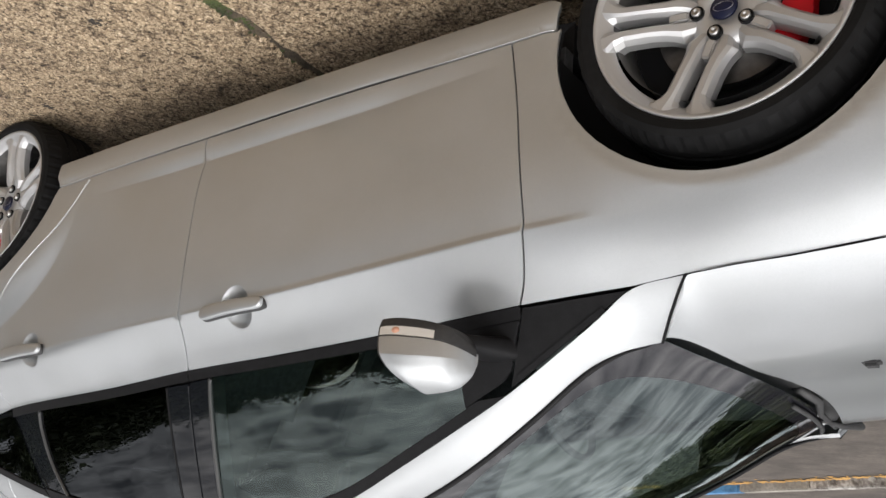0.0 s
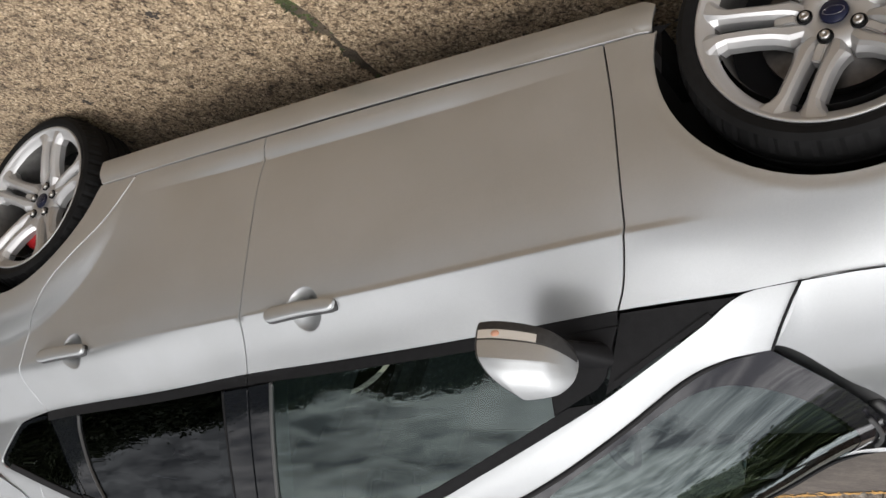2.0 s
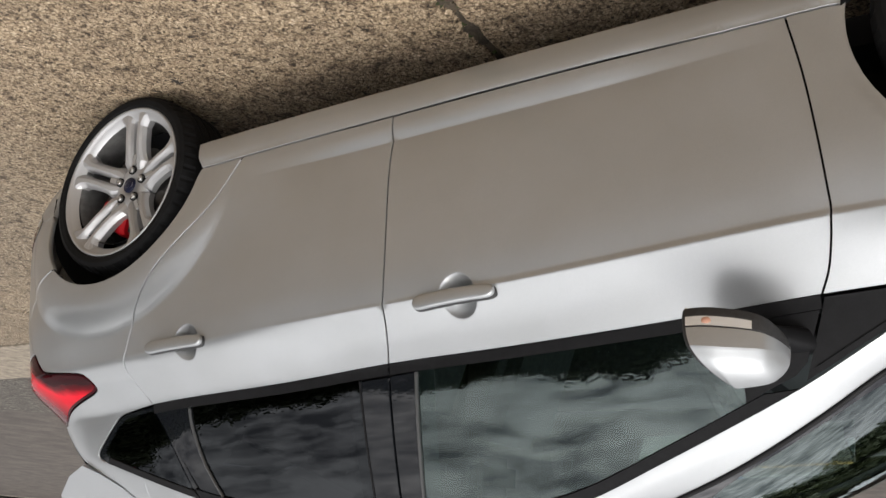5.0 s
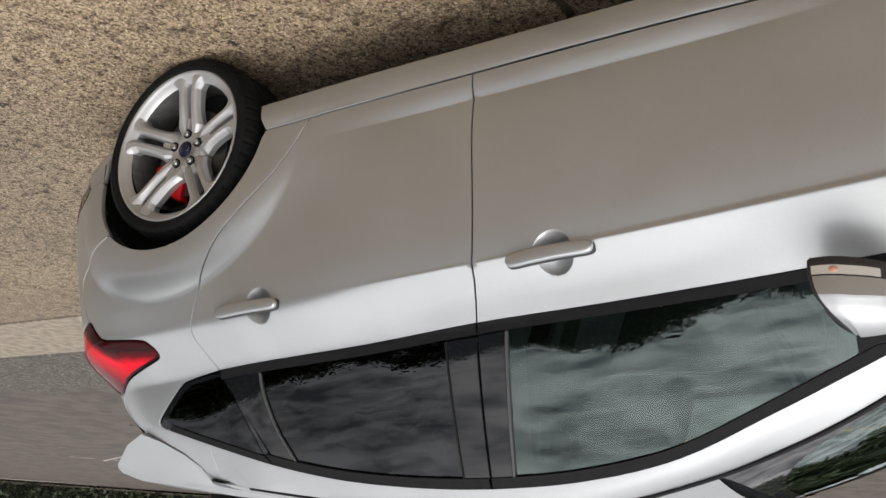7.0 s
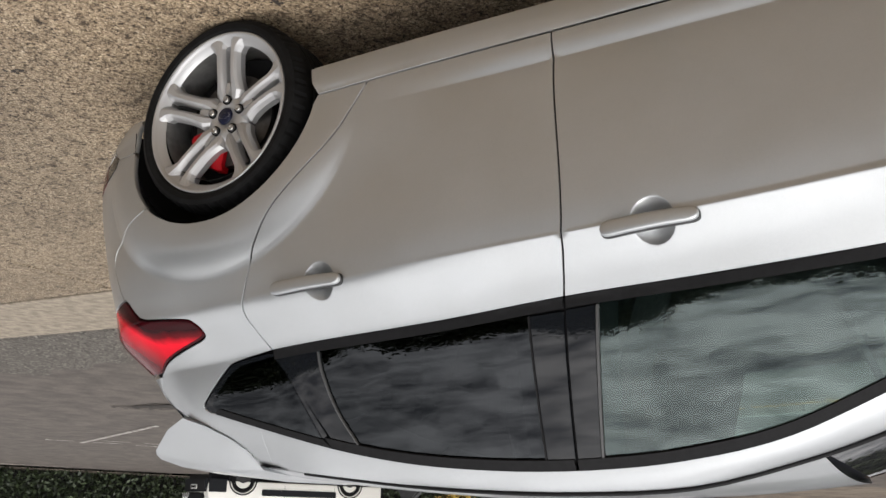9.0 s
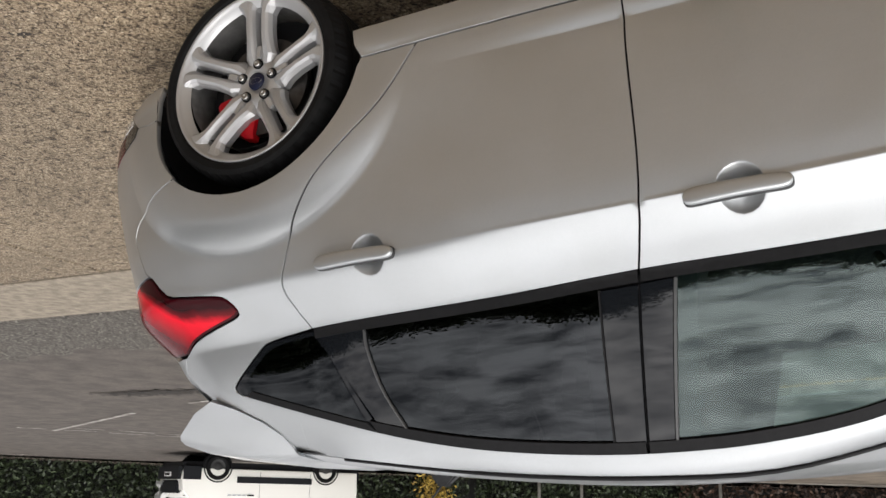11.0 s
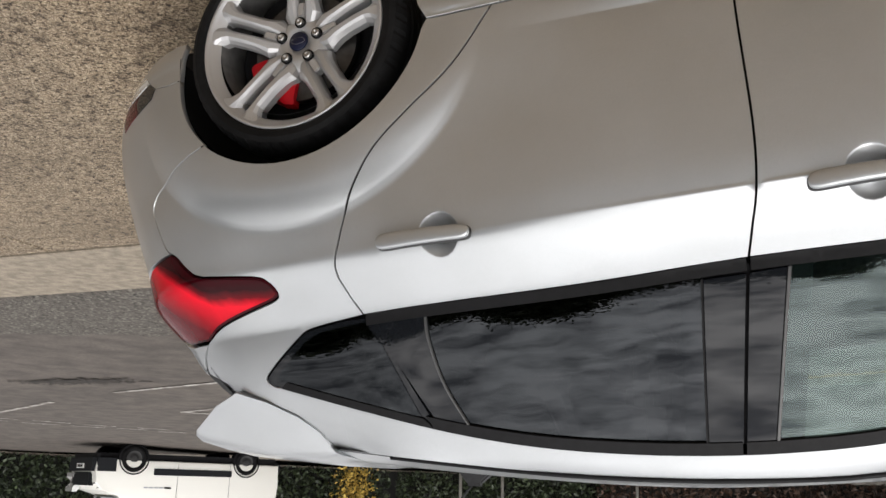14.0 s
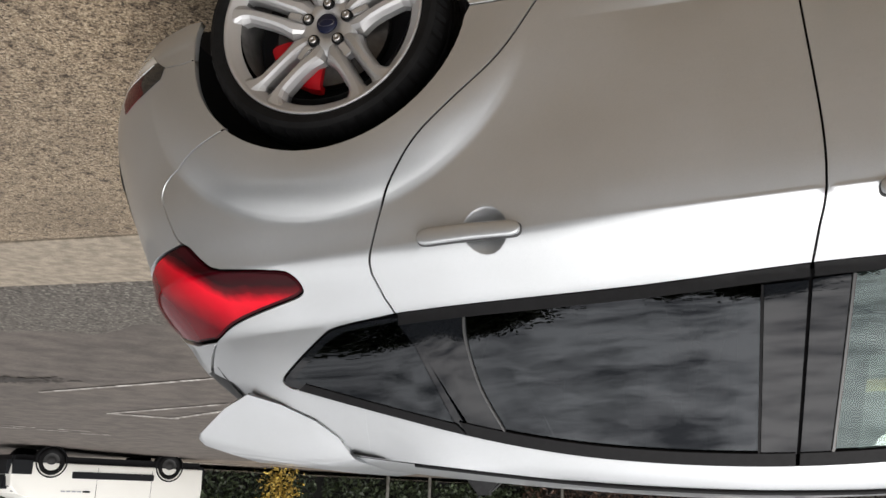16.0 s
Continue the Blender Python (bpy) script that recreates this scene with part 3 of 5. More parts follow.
panel("bumper_skirt", [(3.06, 0.396), (3.127, 0.386), (3.17, 0.352), (3.24, 0.33), (3.36, 0.32), (3.47, 0.34), (3.44, 0.29), (3.36, 0.272), (3.20, 0.264), (3.06, 0.262)] + arc(2.645, 0.322, 0.372, -8, 11, 7), PAINT, car, "", 0.0014)
lamp_outline = [(2.985, 1.102)] + lamp_front[1:] + [(3.13, 0.905), (3.23, 0.93), (3.262, 0.975), (3.25, 1.03), (3.18, 1.075), (3.08, 1.10)]
panel("tail_light", lamp_outline, LAMP_DARK, car, "smoked red tail light", 0.003, 0.002, 0.02, (0.016, 0.012))
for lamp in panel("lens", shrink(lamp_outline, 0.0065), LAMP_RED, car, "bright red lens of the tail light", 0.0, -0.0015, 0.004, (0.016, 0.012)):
    lamp.parent = [o for o in bpy.data.objects if o.name.startswith("tail_light") and (o.data.vertices[0].co.y < 0) == (lamp.data.vertices[0].co.y < 0)][0]
panel("reversing_lamp", [(3.165, 0.356), (3.23, 0.372), (3.31, 0.385), (3.30, 0.335), (3.24, 0.318), (3.19, 0.328)], LENS, car, "clear reversing lamp", 0.0, -0.003, 0.008, (0.016, 0.012))
panel("lamp_surround", [(3.125, 0.385), (3.134, 0.419), (3.21, 0.440), (3.23, 0.40), (3.22, 0.374), (3.163, 0.358)], PIANO, car, "black lamp surround", 0.0, -0.002, 0.008, (0.016, 0.012))
panel("reflector", [(3.21, 0.440), (3.31, 0.460), (3.33, 0.42), (3.31, 0.387), (3.222, 0.376), (3.232, 0.40)], REFLECT, car, "dark red corner reflector", 0.0, -0.003, 0.008, (0.016, 0.012))
panel("front_bumper", [(-0.45, 0.60), (-0.58, 0.70), (-0.62, 0.76), (-0.70, 0.74), (-0.80, 0.62), (-0.85, 0.45), (-0.83, 0.25), (-0.6, 0.16), (-0.36, 0.17), (-0.355, 0.24)] + front_arch[::-1][:4], PAINT, car)

# dark inner body behind the gaps
panel("inner_body", run(sill_z, 0.30, 2.31, 10, -0.05) + rear_arch + [(3.0, 0.68), (3.2, 0.70), (3.2, 1.08), (3.02, 1.15), (2.80, 1.235), (2.66, 1.27)] + run(top_z, 2.55, 0.22, 30, 0.012) + [(-0.1, 0.84), (-0.55, 0.77), (-0.50, 0.66)] + front_arch[::-1], SEAM, car, "", 0.012, 0.036, 0.0, (0.05, 0.03))
for o in [o for o in car.children if o.name.startswith("inner_body")]:
    me = o.data
    cut = bmesh.new()
    cut.from_mesh(me)
    drop = [f for f in cut.faces if f.calc_center_median().z > line_z(f.calc_center_median().x) + 0.02 and 0.25 < f.calc_center_median().x < 2.75]
    bmesh.ops.delete(cut, geom=drop, context="FACES")
    cut.to_mesh(me)
    cut.free()


# side windows and their trims, as sub-parts of the doors
def door_panel(name, outline, mat, owners, label="", **kw):
    for s, owner in zip((-1, 1), owners):
        panel(name, outline, mat, owner, label, sides=(s,), **kw)


def band(x0, x1, f, w, n=24):
    """A strip of width w below (or above) the line f."""
    return run(f, x0, x1, n) + run(f, x0, x1, n, w)[::-1]


thin = dict(gap=0.0006, depth=0.010)
door_panel("belt_trim", band(0.463, 1.528, line_z, 0.027, 14), TRIM, front_doors, "satin black window trim", sink=-0.004, **thin)
door_panel("belt_trim", band(1.536, 2.455, line_z, 0.027, 12), TRIM, rear_doors, "satin black window trim", sink=-0.004, **thin)
door_panel("frame_trim", run(top_z, 0.525, 1.569, 24, 0.002) + run(top_z, 0.60, 1.567, 24, -0.026)[::-1], TRIM, front_doors, "satin black window trim", sink=-0.003, **thin)
door_panel("frame_trim", run(top_z, 1.576, 2.305, 16, 0.002) + run(top_z, 1.575, 2.325, 16, -0.026)[::-1], TRIM, rear_doors, "satin black window trim", sink=-0.003, **thin)
door_panel("mirror_sail", [(0.467, 0.931), (0.637, 0.947), (0.637, 1.105), (0.60, 1.086), (0.53, 1.054), (0.505, 1.03)], TRIM, front_doors, "black plastic corner panel", sink=-0.001, **thin)
panel("corner_panel", [(0.222, 0.8905), (0.456, 0.9075), (0.470, 0.95), (0.499, 1.03), (0.512, 1.064)] + run(top_z, 0.505, 0.225, 10, -0.006), TRIM, car, "black plastic corner panel", **thin, sink=0.001)
panel("corner_ridge", [(0.275, 0.918), (0.49, 1.040), (0.486, 1.052), (0.268, 0.927)], TRIM, car, "black plastic bead", gap=0.0, depth=0.006, sink=-0.003)
front_pane = [(0.640, line_z(0.64) + 0.020), (1.447, line_z(1.447) + 0.020), (1.497, top_z(1.497) - 0.020)] + run(top_z, 1.45, 0.67, 14, -0.020) + [(0.640, 1.112)]
door_panel("window_glass", front_pane, CLEARGLASS, front_doors, "green-tinted glass", gap=0.0, depth=0.0, sink=0.006, grid=(0.05, 0.03))
door_panel("pillar_cover", [(1.455, 1.012), (1.5315, 1.020), (1.5665, 1.368), (1.505, 1.366)], PIANO, front_doors, "glossy black pillar cover", sink=0.001, **thin)
door_panel("window_edge", [(1.446, 1.012), (1.4535, 1.012), (1.5035, 1.366), (1.496, 1.364)], CHROME, front_doors, "grey window edge strip", sink=-0.002, **thin)
door_panel("pillar_cover", [(1.5385, 1.022), (1.628, 1.029), (1.648, 1.370), (1.5735, 1.370)], PIANO, rear_doors, "glossy black pillar cover", sink=0.001, **thin)
door_panel("window_edge", [(1.6285, 1.029), (1.634, 1.029), (1.654, 1.370), (1.6485, 1.370)], TRIM, rear_doors, "black window edge strip", sink=-0.002, **thin)
panel("pillar_inner", [(1.40, 0.985), (1.68, 1.01), (1.70, 1.372), (1.45, 1.366)], SEAM, car, "", gap=0.0, depth=0.0, sink=0.016)
rear_edge = eased([(2.291, 1.070), (2.290, 1.13), (2.264, 1.235), (2.214, 1.333)], 5)
door_panel("window_glass", run(line_z, 1.634, 2.291, 8, 0.020) + rear_edge + run(top_z, 2.21, 1.654, 8, -0.022), DARKGLASS, rear_doors, "dark privacy glass", gap=0.0, depth=0.0, sink=0.006, grid=(0.05, 0.03))
door_panel("window_edge", [(x - 0.003, z) for x, z in rear_edge] + [(x + 0.003, z) for x, z in rear_edge[::-1]], CHROME, rear_doors, "grey window edge strip", sink=-0.002, **thin)
door_panel("pillar_cover", rear_edge + [(2.30, 1.318), (2.405, 1.146), (2.4555, 1.07), (2.40, 1.077)], PIANO, rear_doors, "glossy black pillar cover", sink=0.0015, **thin)
quarter = [(2.457, 1.071)] + [(x - 0.002, z + 0.0015) for x, z in quarter_curve[1:-1]] + run(top_z, 2.750, 2.299, 8, -0.002) + [(2.4025, 1.146)]
panel("quarter_window", quarter, PIANO, car, "gloss black trim round the quarter window", sink=0.004, **thin)
panel("quarter_inner", [(2.44, 1.06), (2.60, 1.075), (2.68, 1.095), (2.775, 1.175), (2.80, 1.215), (2.76, 1.24), (2.30, 1.36)], SEAM, car, "", gap=0.0, depth=0.0, sink=0.020)
panel("quarter_glass", [(2.462, 1.082), (2.60, 1.100), (2.648, 1.121), (2.735, 1.190), (2.748, 1.207)] + run(top_z, 2.735, 2.335, 8, -0.016) + [(2.419, 1.138)], DARKGLASS, car, "dark privacy glass", gap=0.0, depth=0.0, sink=0.002)

panel("quarter_trim", run(top_z, 2.3055, 2.742, 12, 0.002) + run(top_z, 2.332, 2.722, 12, -0.019)[::-1], TRIM, car, "satin black window trim", gap=0.0006, depth=0.008, sink=-0.002)


# roof frame: windscreen pillar and roof side in one strip
def edge_b(k):
    pts = [(0.166, -0.748, 0.984), (0.212, -0.741, 0.988), (0.275, -0.732, 0.999), (0.36, -0.715, 1.034), (0.50, -0.682, 1.124), (0.66, -0.640, 1.214), (0.82, -0.597, 1.285), (1.03, -0.540, 1.357), (1.29, -0.552, 1.426), (1.58, -0.560, 1.446), (1.85, -0.560, 1.446), (2.10, -0.560, 1.434), (2.40, -0.555, 1.409), (2.615, -0.560, 1.388), (2.70, -0.545, 1.368)]
    at = list(range(len(pts)))
    return Vector([curve(k, at, [p[a] for p in pts]) for a in range(3)]), len(pts)


EDGE_A = (0.10, 0.206, 0.285, 0.364, 0.518, 0.68, 0.84, 1.056, 1.29, 1.58, 1.85, 2.11, 2.40, 2.59, 2.64)
for s in (-1, 1):
    rows, m = [], Vector((1, -s, 1))
    a_pts = eased([(x, (0.871 if x < 0.2 else 1.33 if x > 2.6 else top_z(x)) + (0.0 if x < 0.25 else 0.001)) for x in EDGE_A], 4)
    b_pts = eased([tuple(edge_b(k)[0]) for k in range(len(EDGE_A))], 4)
    for (ax, az), b in zip(a_pts, b_pts):
        A, B = Vector((ax, -half_width(ax, az), az)), Vector(b)
        A += Vector((0, 0, -0.004)) * ease(2.28, 2.36, ax) * (1 - ease(2.50, 2.56, ax))
        t = Vector((0, 0.45, 0.9))
        C = A + t * ((B - A).length * (0.27 + 0.20 * ease(0.6, 1.2, ax)))
        row = [A + Vector((0, 0.020, 0.004))] + [(A * (1 - u) ** 2 + C * 2 * u * (1 - u) + B * u * u) for u in (0, 0.15, 0.3, 0.45, 0.6, 0.75, 0.88, 1.0)] + [B + Vector((0.0, 0.004, -0.012))]
        blend = ease(2.0, 2.47, ax)
        under = 0.0008 * blend
        for p in row[1:-1]:
            p.y += (-half_width(p.x, p.z) - p.y) * blend + under
        rows.append([p * m for p in row])
    rod([Vector(b) * m + Vector((0, -s * 0.004, 0.002)) for b in b_pts[3:-7]], [0.0075 * ease(-2, 10, k) for k in range(len(b_pts[3:-7]))], "screen_moulding", TRIM, car, "black windscreen moulding")
    v, f = loft(rows, closed=False)
    strip = finish("roof_frame", v, f if s > 0 else [q[::-1] for q in f], PAINT, car)
    strip.data.set_sharp_from_angle(angle=radians(32))
    v, f = loft([[Vector(p) + Vector((0, -s * 0.016, -0.010)) for p in r[2:-1]] + [Vector(r[-2]) + Vector((0, -s * 0.045, -0.035))] for r in rows[8:-10]], closed=False)
    finish("pillar_trim", v, f, CLOTH, car, "dark pillar trim")
    ditch = [[Vector(b) * m + Vector((0, s * k, -0.0015)) for k in (0.002, -0.018)] for b in b_pts[28:]]
    v, f = loft(ditch, closed=False)
    finish("roof_moulding", v, f, TRIM, car, "black roof moulding")


# roof skin
def roof_z(x):
    return curve(x, (0.95, 1.3, 1.7, 2.1, 2.5, 2.8, 3.05), (1.405, 1.452, 1.476, 1.466, 1.440, 1.412, 1.386))


rows = []
for k in range(41):
    x = 1.0 + (2.72 - 1.0) * k / 40
    yd = curve(x, (1.0, 1.3, 1.6, 2.1, 2.72), (0.520, 0.536, 0.544, 0.544, 0.538))
    zd = curve(x, (1.0, 1.29, 1.58, 1.85, 2.10, 2.40, 2.72), (1.352, 1.428, 1.449, 1.449, 1.437, 1.412, 1.381))
    bow = -0.055 * (1 - ease(1.0, 1.5, x))
    rows.append([(x + bow * (1 - q * q), yd * q, zd + (roof_z(x) - zd) * (1 - abs(q) ** 3.4)) for q in [j / 12 - 1 for j in range(25)]])
v, f = loft(rows, closed=False)
finish("roof", v, [q[::-1] for q in f], PAINT, car)
v, f = loft([[(x, y, z - 0.03) for x, y, z in r] for r in rows[2:-2]], closed=False)
finish("headlining", v, f, LINING, car, "pale grey headlining")


# windscreen with its dark border
def screen(k, q, lift=0.0):
    e = edge_b(k)[0]
    y = -e.y - 0.006
    bow = curve(k, (1, 7), (0.115, 0.060)) * (1 - q * q)
    drop = 0.6 * max(0.0, e.z - 1.034 - 0.62 * (e.x - 0.36)) if e.x < 0.36 else 0.0
    return Vector((e.x - bow, y * q, e.z - 0.004 - drop + curve(k, (1, 7), (0.022, 0.050)) * (1 - q * q) + lift))


def screen_patch(name, k0, k1, q0, q1, mat, label, lift=0.0, n=14):
    rows = [[screen(k0 + (k1 - k0) * i / n, q0 + (q1 - q0) * j / n, lift) for j in range(n + 1)] for i in range(n + 1)]
    v, f = loft(rows, closed=False)
    return finish(name, v, [q[::-1] for q in f], mat, car, label)


screen_patch("windscreen", 1, 7, -1, 1, SCREEN, "greenish windscreen glass", 0, 24)
rings = []
for i in range(97):
    a = 2 * math.pi * i / 96
    c, d = math.cos(a), math.sin(a)
    edge = 1 / max(abs(c), abs(d))
    clear = 1 / (abs(c) ** 3.4 + abs(d) ** 3.4) ** (1 / 3.4)
    row = []
    for t in (0, 0.25, 0.5, 0.75, 1):
        q = 0.945 * clear * c * (1 - t) + edge * c * t
        k = (4.3 + 2.35 * clear * d) * (1 - t) + (4 + 3 * edge * d) * t
        row.append(screen(k, q, 0.002))
    rings.append(row)
v, f = loft(rings, closed=False)
finish("screen_border", v, f, FRIT, car, "black windscreen border with rounded corners")


# bonnet
def seam_y(x):
    return curve(x, (-0.72, -0.5, -0.26, -0.1, 0.088, 0.108, 0.178), (0.66, 0.775, 0.805, 0.812, 0.8185, 0.805, 0.750))


def bonnet_z(x, q):
    zs = curve(x, (-0.72, -0.5, -0.26, -0.1, 0.088, 0.108, 0.178), (0.735, 0.80, 0.839, 0.855, 0.8705, 0.888, 0.980))
    zc = curve(x, (-0.80, -0.55, -0.35, -0.15, 0.1, 0.2), (0.80, 0.885, 0.925, 0.950, 0.974, 0.984))
    ridge = 0.006 * math.exp(-((abs(q) - 0.50) / 0.15) ** 2) * ease(-0.7, -0.3, x)
    return zs + (zc - zs) * (1 - abs(q) ** 6) + ridge


rows = []
for i in range(33):
    row = []
    for j in range(41):
        q = j / 20 - 1
        q = math.copysign(1 - (1 - abs(q)) ** 1.5, q)
        x1 = 0.050 + 0.126 * abs(q) ** 1.7
        x0 = -0.82 + 0.12 * q * q
        x = x0 + (x1 - x0) * i / 32
        row.append((x, (seam_y(x) - 0.002) * q, bonnet_z(x, q)))
    rows.append(row)
v, f = loft(rows, closed=False)
bonnet = finish("bonnet", v, f, PAINT, car)
for y in (-0.33, 0.33):
    bm = bmesh.new()
    box(bm, -0.155, y - 0.022, 0.938, -0.118, y + 0.022, 0.966, 0.007)
    from_bm("washer_nozzle", bm, PLASTIC, bonnet, "black washer nozzle", True)

for s in (-1, 1):
    rod([(0.094, s * 0.8235, 0.873), (0.115, s * 0.806, 0.902), (0.14, s * 0.783, 0.941), (0.168, s * 0.752, 0.987)], 0.0032, "bonnet_seam", SEAM, car)
    rod([(x, s * (seam_y(x) + 0.001), bonnet_z(x, 1.0) + 0.0015) for x in (0.088, 0.0, -0.1, -0.2, -0.3, -0.4, -0.5, -0.6)], 0.0011, "bonnet_seam", SEAM, car)

# scuttle and wipers
rows = [[(0.045 + 0.126 * abs(j / 12 - 1) ** 1.7 + 0.13 * i, 0.735 * (j / 12 - 1), 0.945 + 0.014 * i - 0.012 * (j / 12 - 1) ** 2) for j in range(25)] for i in (0, 0.33, 0.66, 1)]
v, f = loft(rows, closed=False)
finish("scuttle", v, f, PLASTIC, car, "black plastic scuttle")


for y0, y1, lift in ((-0.02, 0.45, 0.0), (0.66, 0.30, 0.0)):
    arm = rod([(0.10, y0, 0.950), (0.07, y0 * 0.8 + y1 * 0.2, 0.972), (0.10, (y0 + y1) / 2, 0.985), (0.115, y1, 0.992)], (0.016, 0.012, 0.009, 0.006), "wiper", PLASTIC, car, "black wiper")
    rod([screen(1.35, q) + Vector((-0.008, 0, 0.010)) for q in [y0 / 0.75 * (1 - t) + (y1 + 0.12) / 0.75 * t for t in (0, 0.25, 0.5, 0.75, 1)]], 0.007, "wiper_blade", PLASTIC, arm)

# tailgate, rear glass, spoiler, aerial
def rear_x(y, z):
    end = curve(z, (0.2, 0.37, 0.5, 0.65, 0.88, 1.05, 1.16, 1.26, 1.36), (3.45, 3.56, 3.56, 3.50, 3.37, 3.295, 3.215, 3.07, 2.93))
    return 2.75 + (end - 2.75) * (1 - abs(y / half_width(2.75, z)) ** 2.5) ** 0.4


def rear_skin(name, z0, z1, q, sink, mat, parent, label=""):
    rows = []
    for i in range(13):
        z = z0 + (z1 - z0) * i / 12
        rows.append([(rear_x(half_width(2.75, z) * q * (j / 12 - 1), z) - sink, half_width(2.75, z) * q * (j / 12 - 1), z) for j in range(25)])
    v, f = loft(rows, closed=False)
    return finish(name, v, f, mat, parent, label)


tailgate = rear_skin("tailgate", 0.60, 1.165, 0.58, 0.004, PAINT, car)
panel("tailgate_corner", [(2.992, 1.108), (3.085, 1.1045), (3.18, 1.080), (3.24, 1.045), (3.22, 1.10), (3.185, 1.168), (3.06, 1.174), (3.024, 1.138)], PAINT, tailgate)
rear_skin("rear_window", 1.165, 1.275, 0.885, 0.012, TRIM, tailgate, "black rear window edge")
rear_skin("bumper_face", 0.20, 0.62, 0.60, 0.003, PAINT, car)
side = [(2.898, 1.234), (2.965, 1.272), (3.062, 1.338), (3.070, 1.352), (3.058, 1.366), (2.98, 1.388), (2.80, 1.404), (2.70, 1.412), (2.62, 1.400), (2.654, 1.346), (2.706, 1.304), (2.797, 1.262)]
rings = []
for q, grow in ((-1, -0.020), (-0.985, -0.006), (-0.95, 0.0), (-0.6, 0.004), (0, 0.006), (0.6, 0.004), (0.95, 0.0), (0.985, -0.006), (1, -0.020)):
    cx, cz = 2.83, 1.345
    crown = 0.030 * (1 - abs(q) ** 2.4)
    rings.append([(cx + (x - cx) * (1 + grow * 2) + 0.07 * (1 - q * q) * ease(2.85, 3.07, x), 0.646 * q * (1 - 0.15 * ease(1.25, 1.41, z)), cz + (z - cz) * (1 + grow * 4) + crown * ease(1.25, 1.38, z)) for x, z in side])
v, f = loft(rings)
sp = bmesh.new()
me = bpy.data.meshes.new("s")
me.from_pydata(v, [], f)
sp.from_mesh(me)
from_bm("spoiler", sp, PAINT, car, "", True, 40)
bm = bmesh.new()
vs = box(bm, 2.36, -0.022, 1.440, 2.47, 0.022, 1.492, 0.010)
for vv in bm.verts:
    if vv.co.z > 1.475:
        vv.co.x = 2.425 + (vv.co.x - 2.425) * 0.45
aerial = from_bm("aerial", bm, PLASTIC, car, "black roof aerial", True)
rod([(2.43, 0, 1.488), (2.52, 0, 1.60), (2.56, 0, 1.66)], (0.004, 0.003, 0.002), "rod", PLASTIC, aerial)


# door handles
def handle_bar(s, x0, x1, z0, z1, grow, t0=0.0, t1=1.0, lower=0.0):
    rings, n = [], 26
    for i in range(n + 1):
        t = t0 + (t1 - t0) * (1 - math.cos(math.pi * i / n)) / 2
        x, z = x0 + (x1 - x0) * t, z0 + (z1 - z0) * t - 0.002 * math.sin(math.pi * t)
        y0 = half_width(x0, z) * (1 - t) + half_width(x1, z) * t
        out = 0.0195 + 0.006 * math.sin(math.pi * t) ** 0.5 - lower
        h = (0.0160 + 0.003 * t) * (1 - abs(2 * t - 1) ** 12) ** 0.45 + 0.001 + grow
        d = 0.0105
        rings.append([(x + grow * (2 * t - 1), s * (y0 + out - d + d * math.copysign(abs(math.cos(a)) ** 0.5, math.cos(a))), z + h * math.copysign(abs(math.sin(a)) ** 0.7, math.sin(a))) for a in [2 * math.pi * k / 20 for k in range(20)]])
    v, f = loft(rings)
    return v, f if s > 0 else [q[::-1] for q in f]


def handle(pair, x0, x1, z0, z1):
    for s, owner in zip((-1, 1), pair):
        v, f = handle_bar(s, x0, x1, z0, z1, 0.0)
        finish("door_handle", v, f, PAINT, owner, "silver door handle")
        v, f = handle_bar(s, x0, x1, z0, z1, 0.0016, 0.0, 1.0, 0.011)
        finish("handle_gasket", v, f, PLASTIC, owner, "black handle gasket")


handle(front_doors, 1.176, 1.404, 0.846, 0.862)
handle(rear_doors, 2.130, 2.368, 0.909, 0.919)


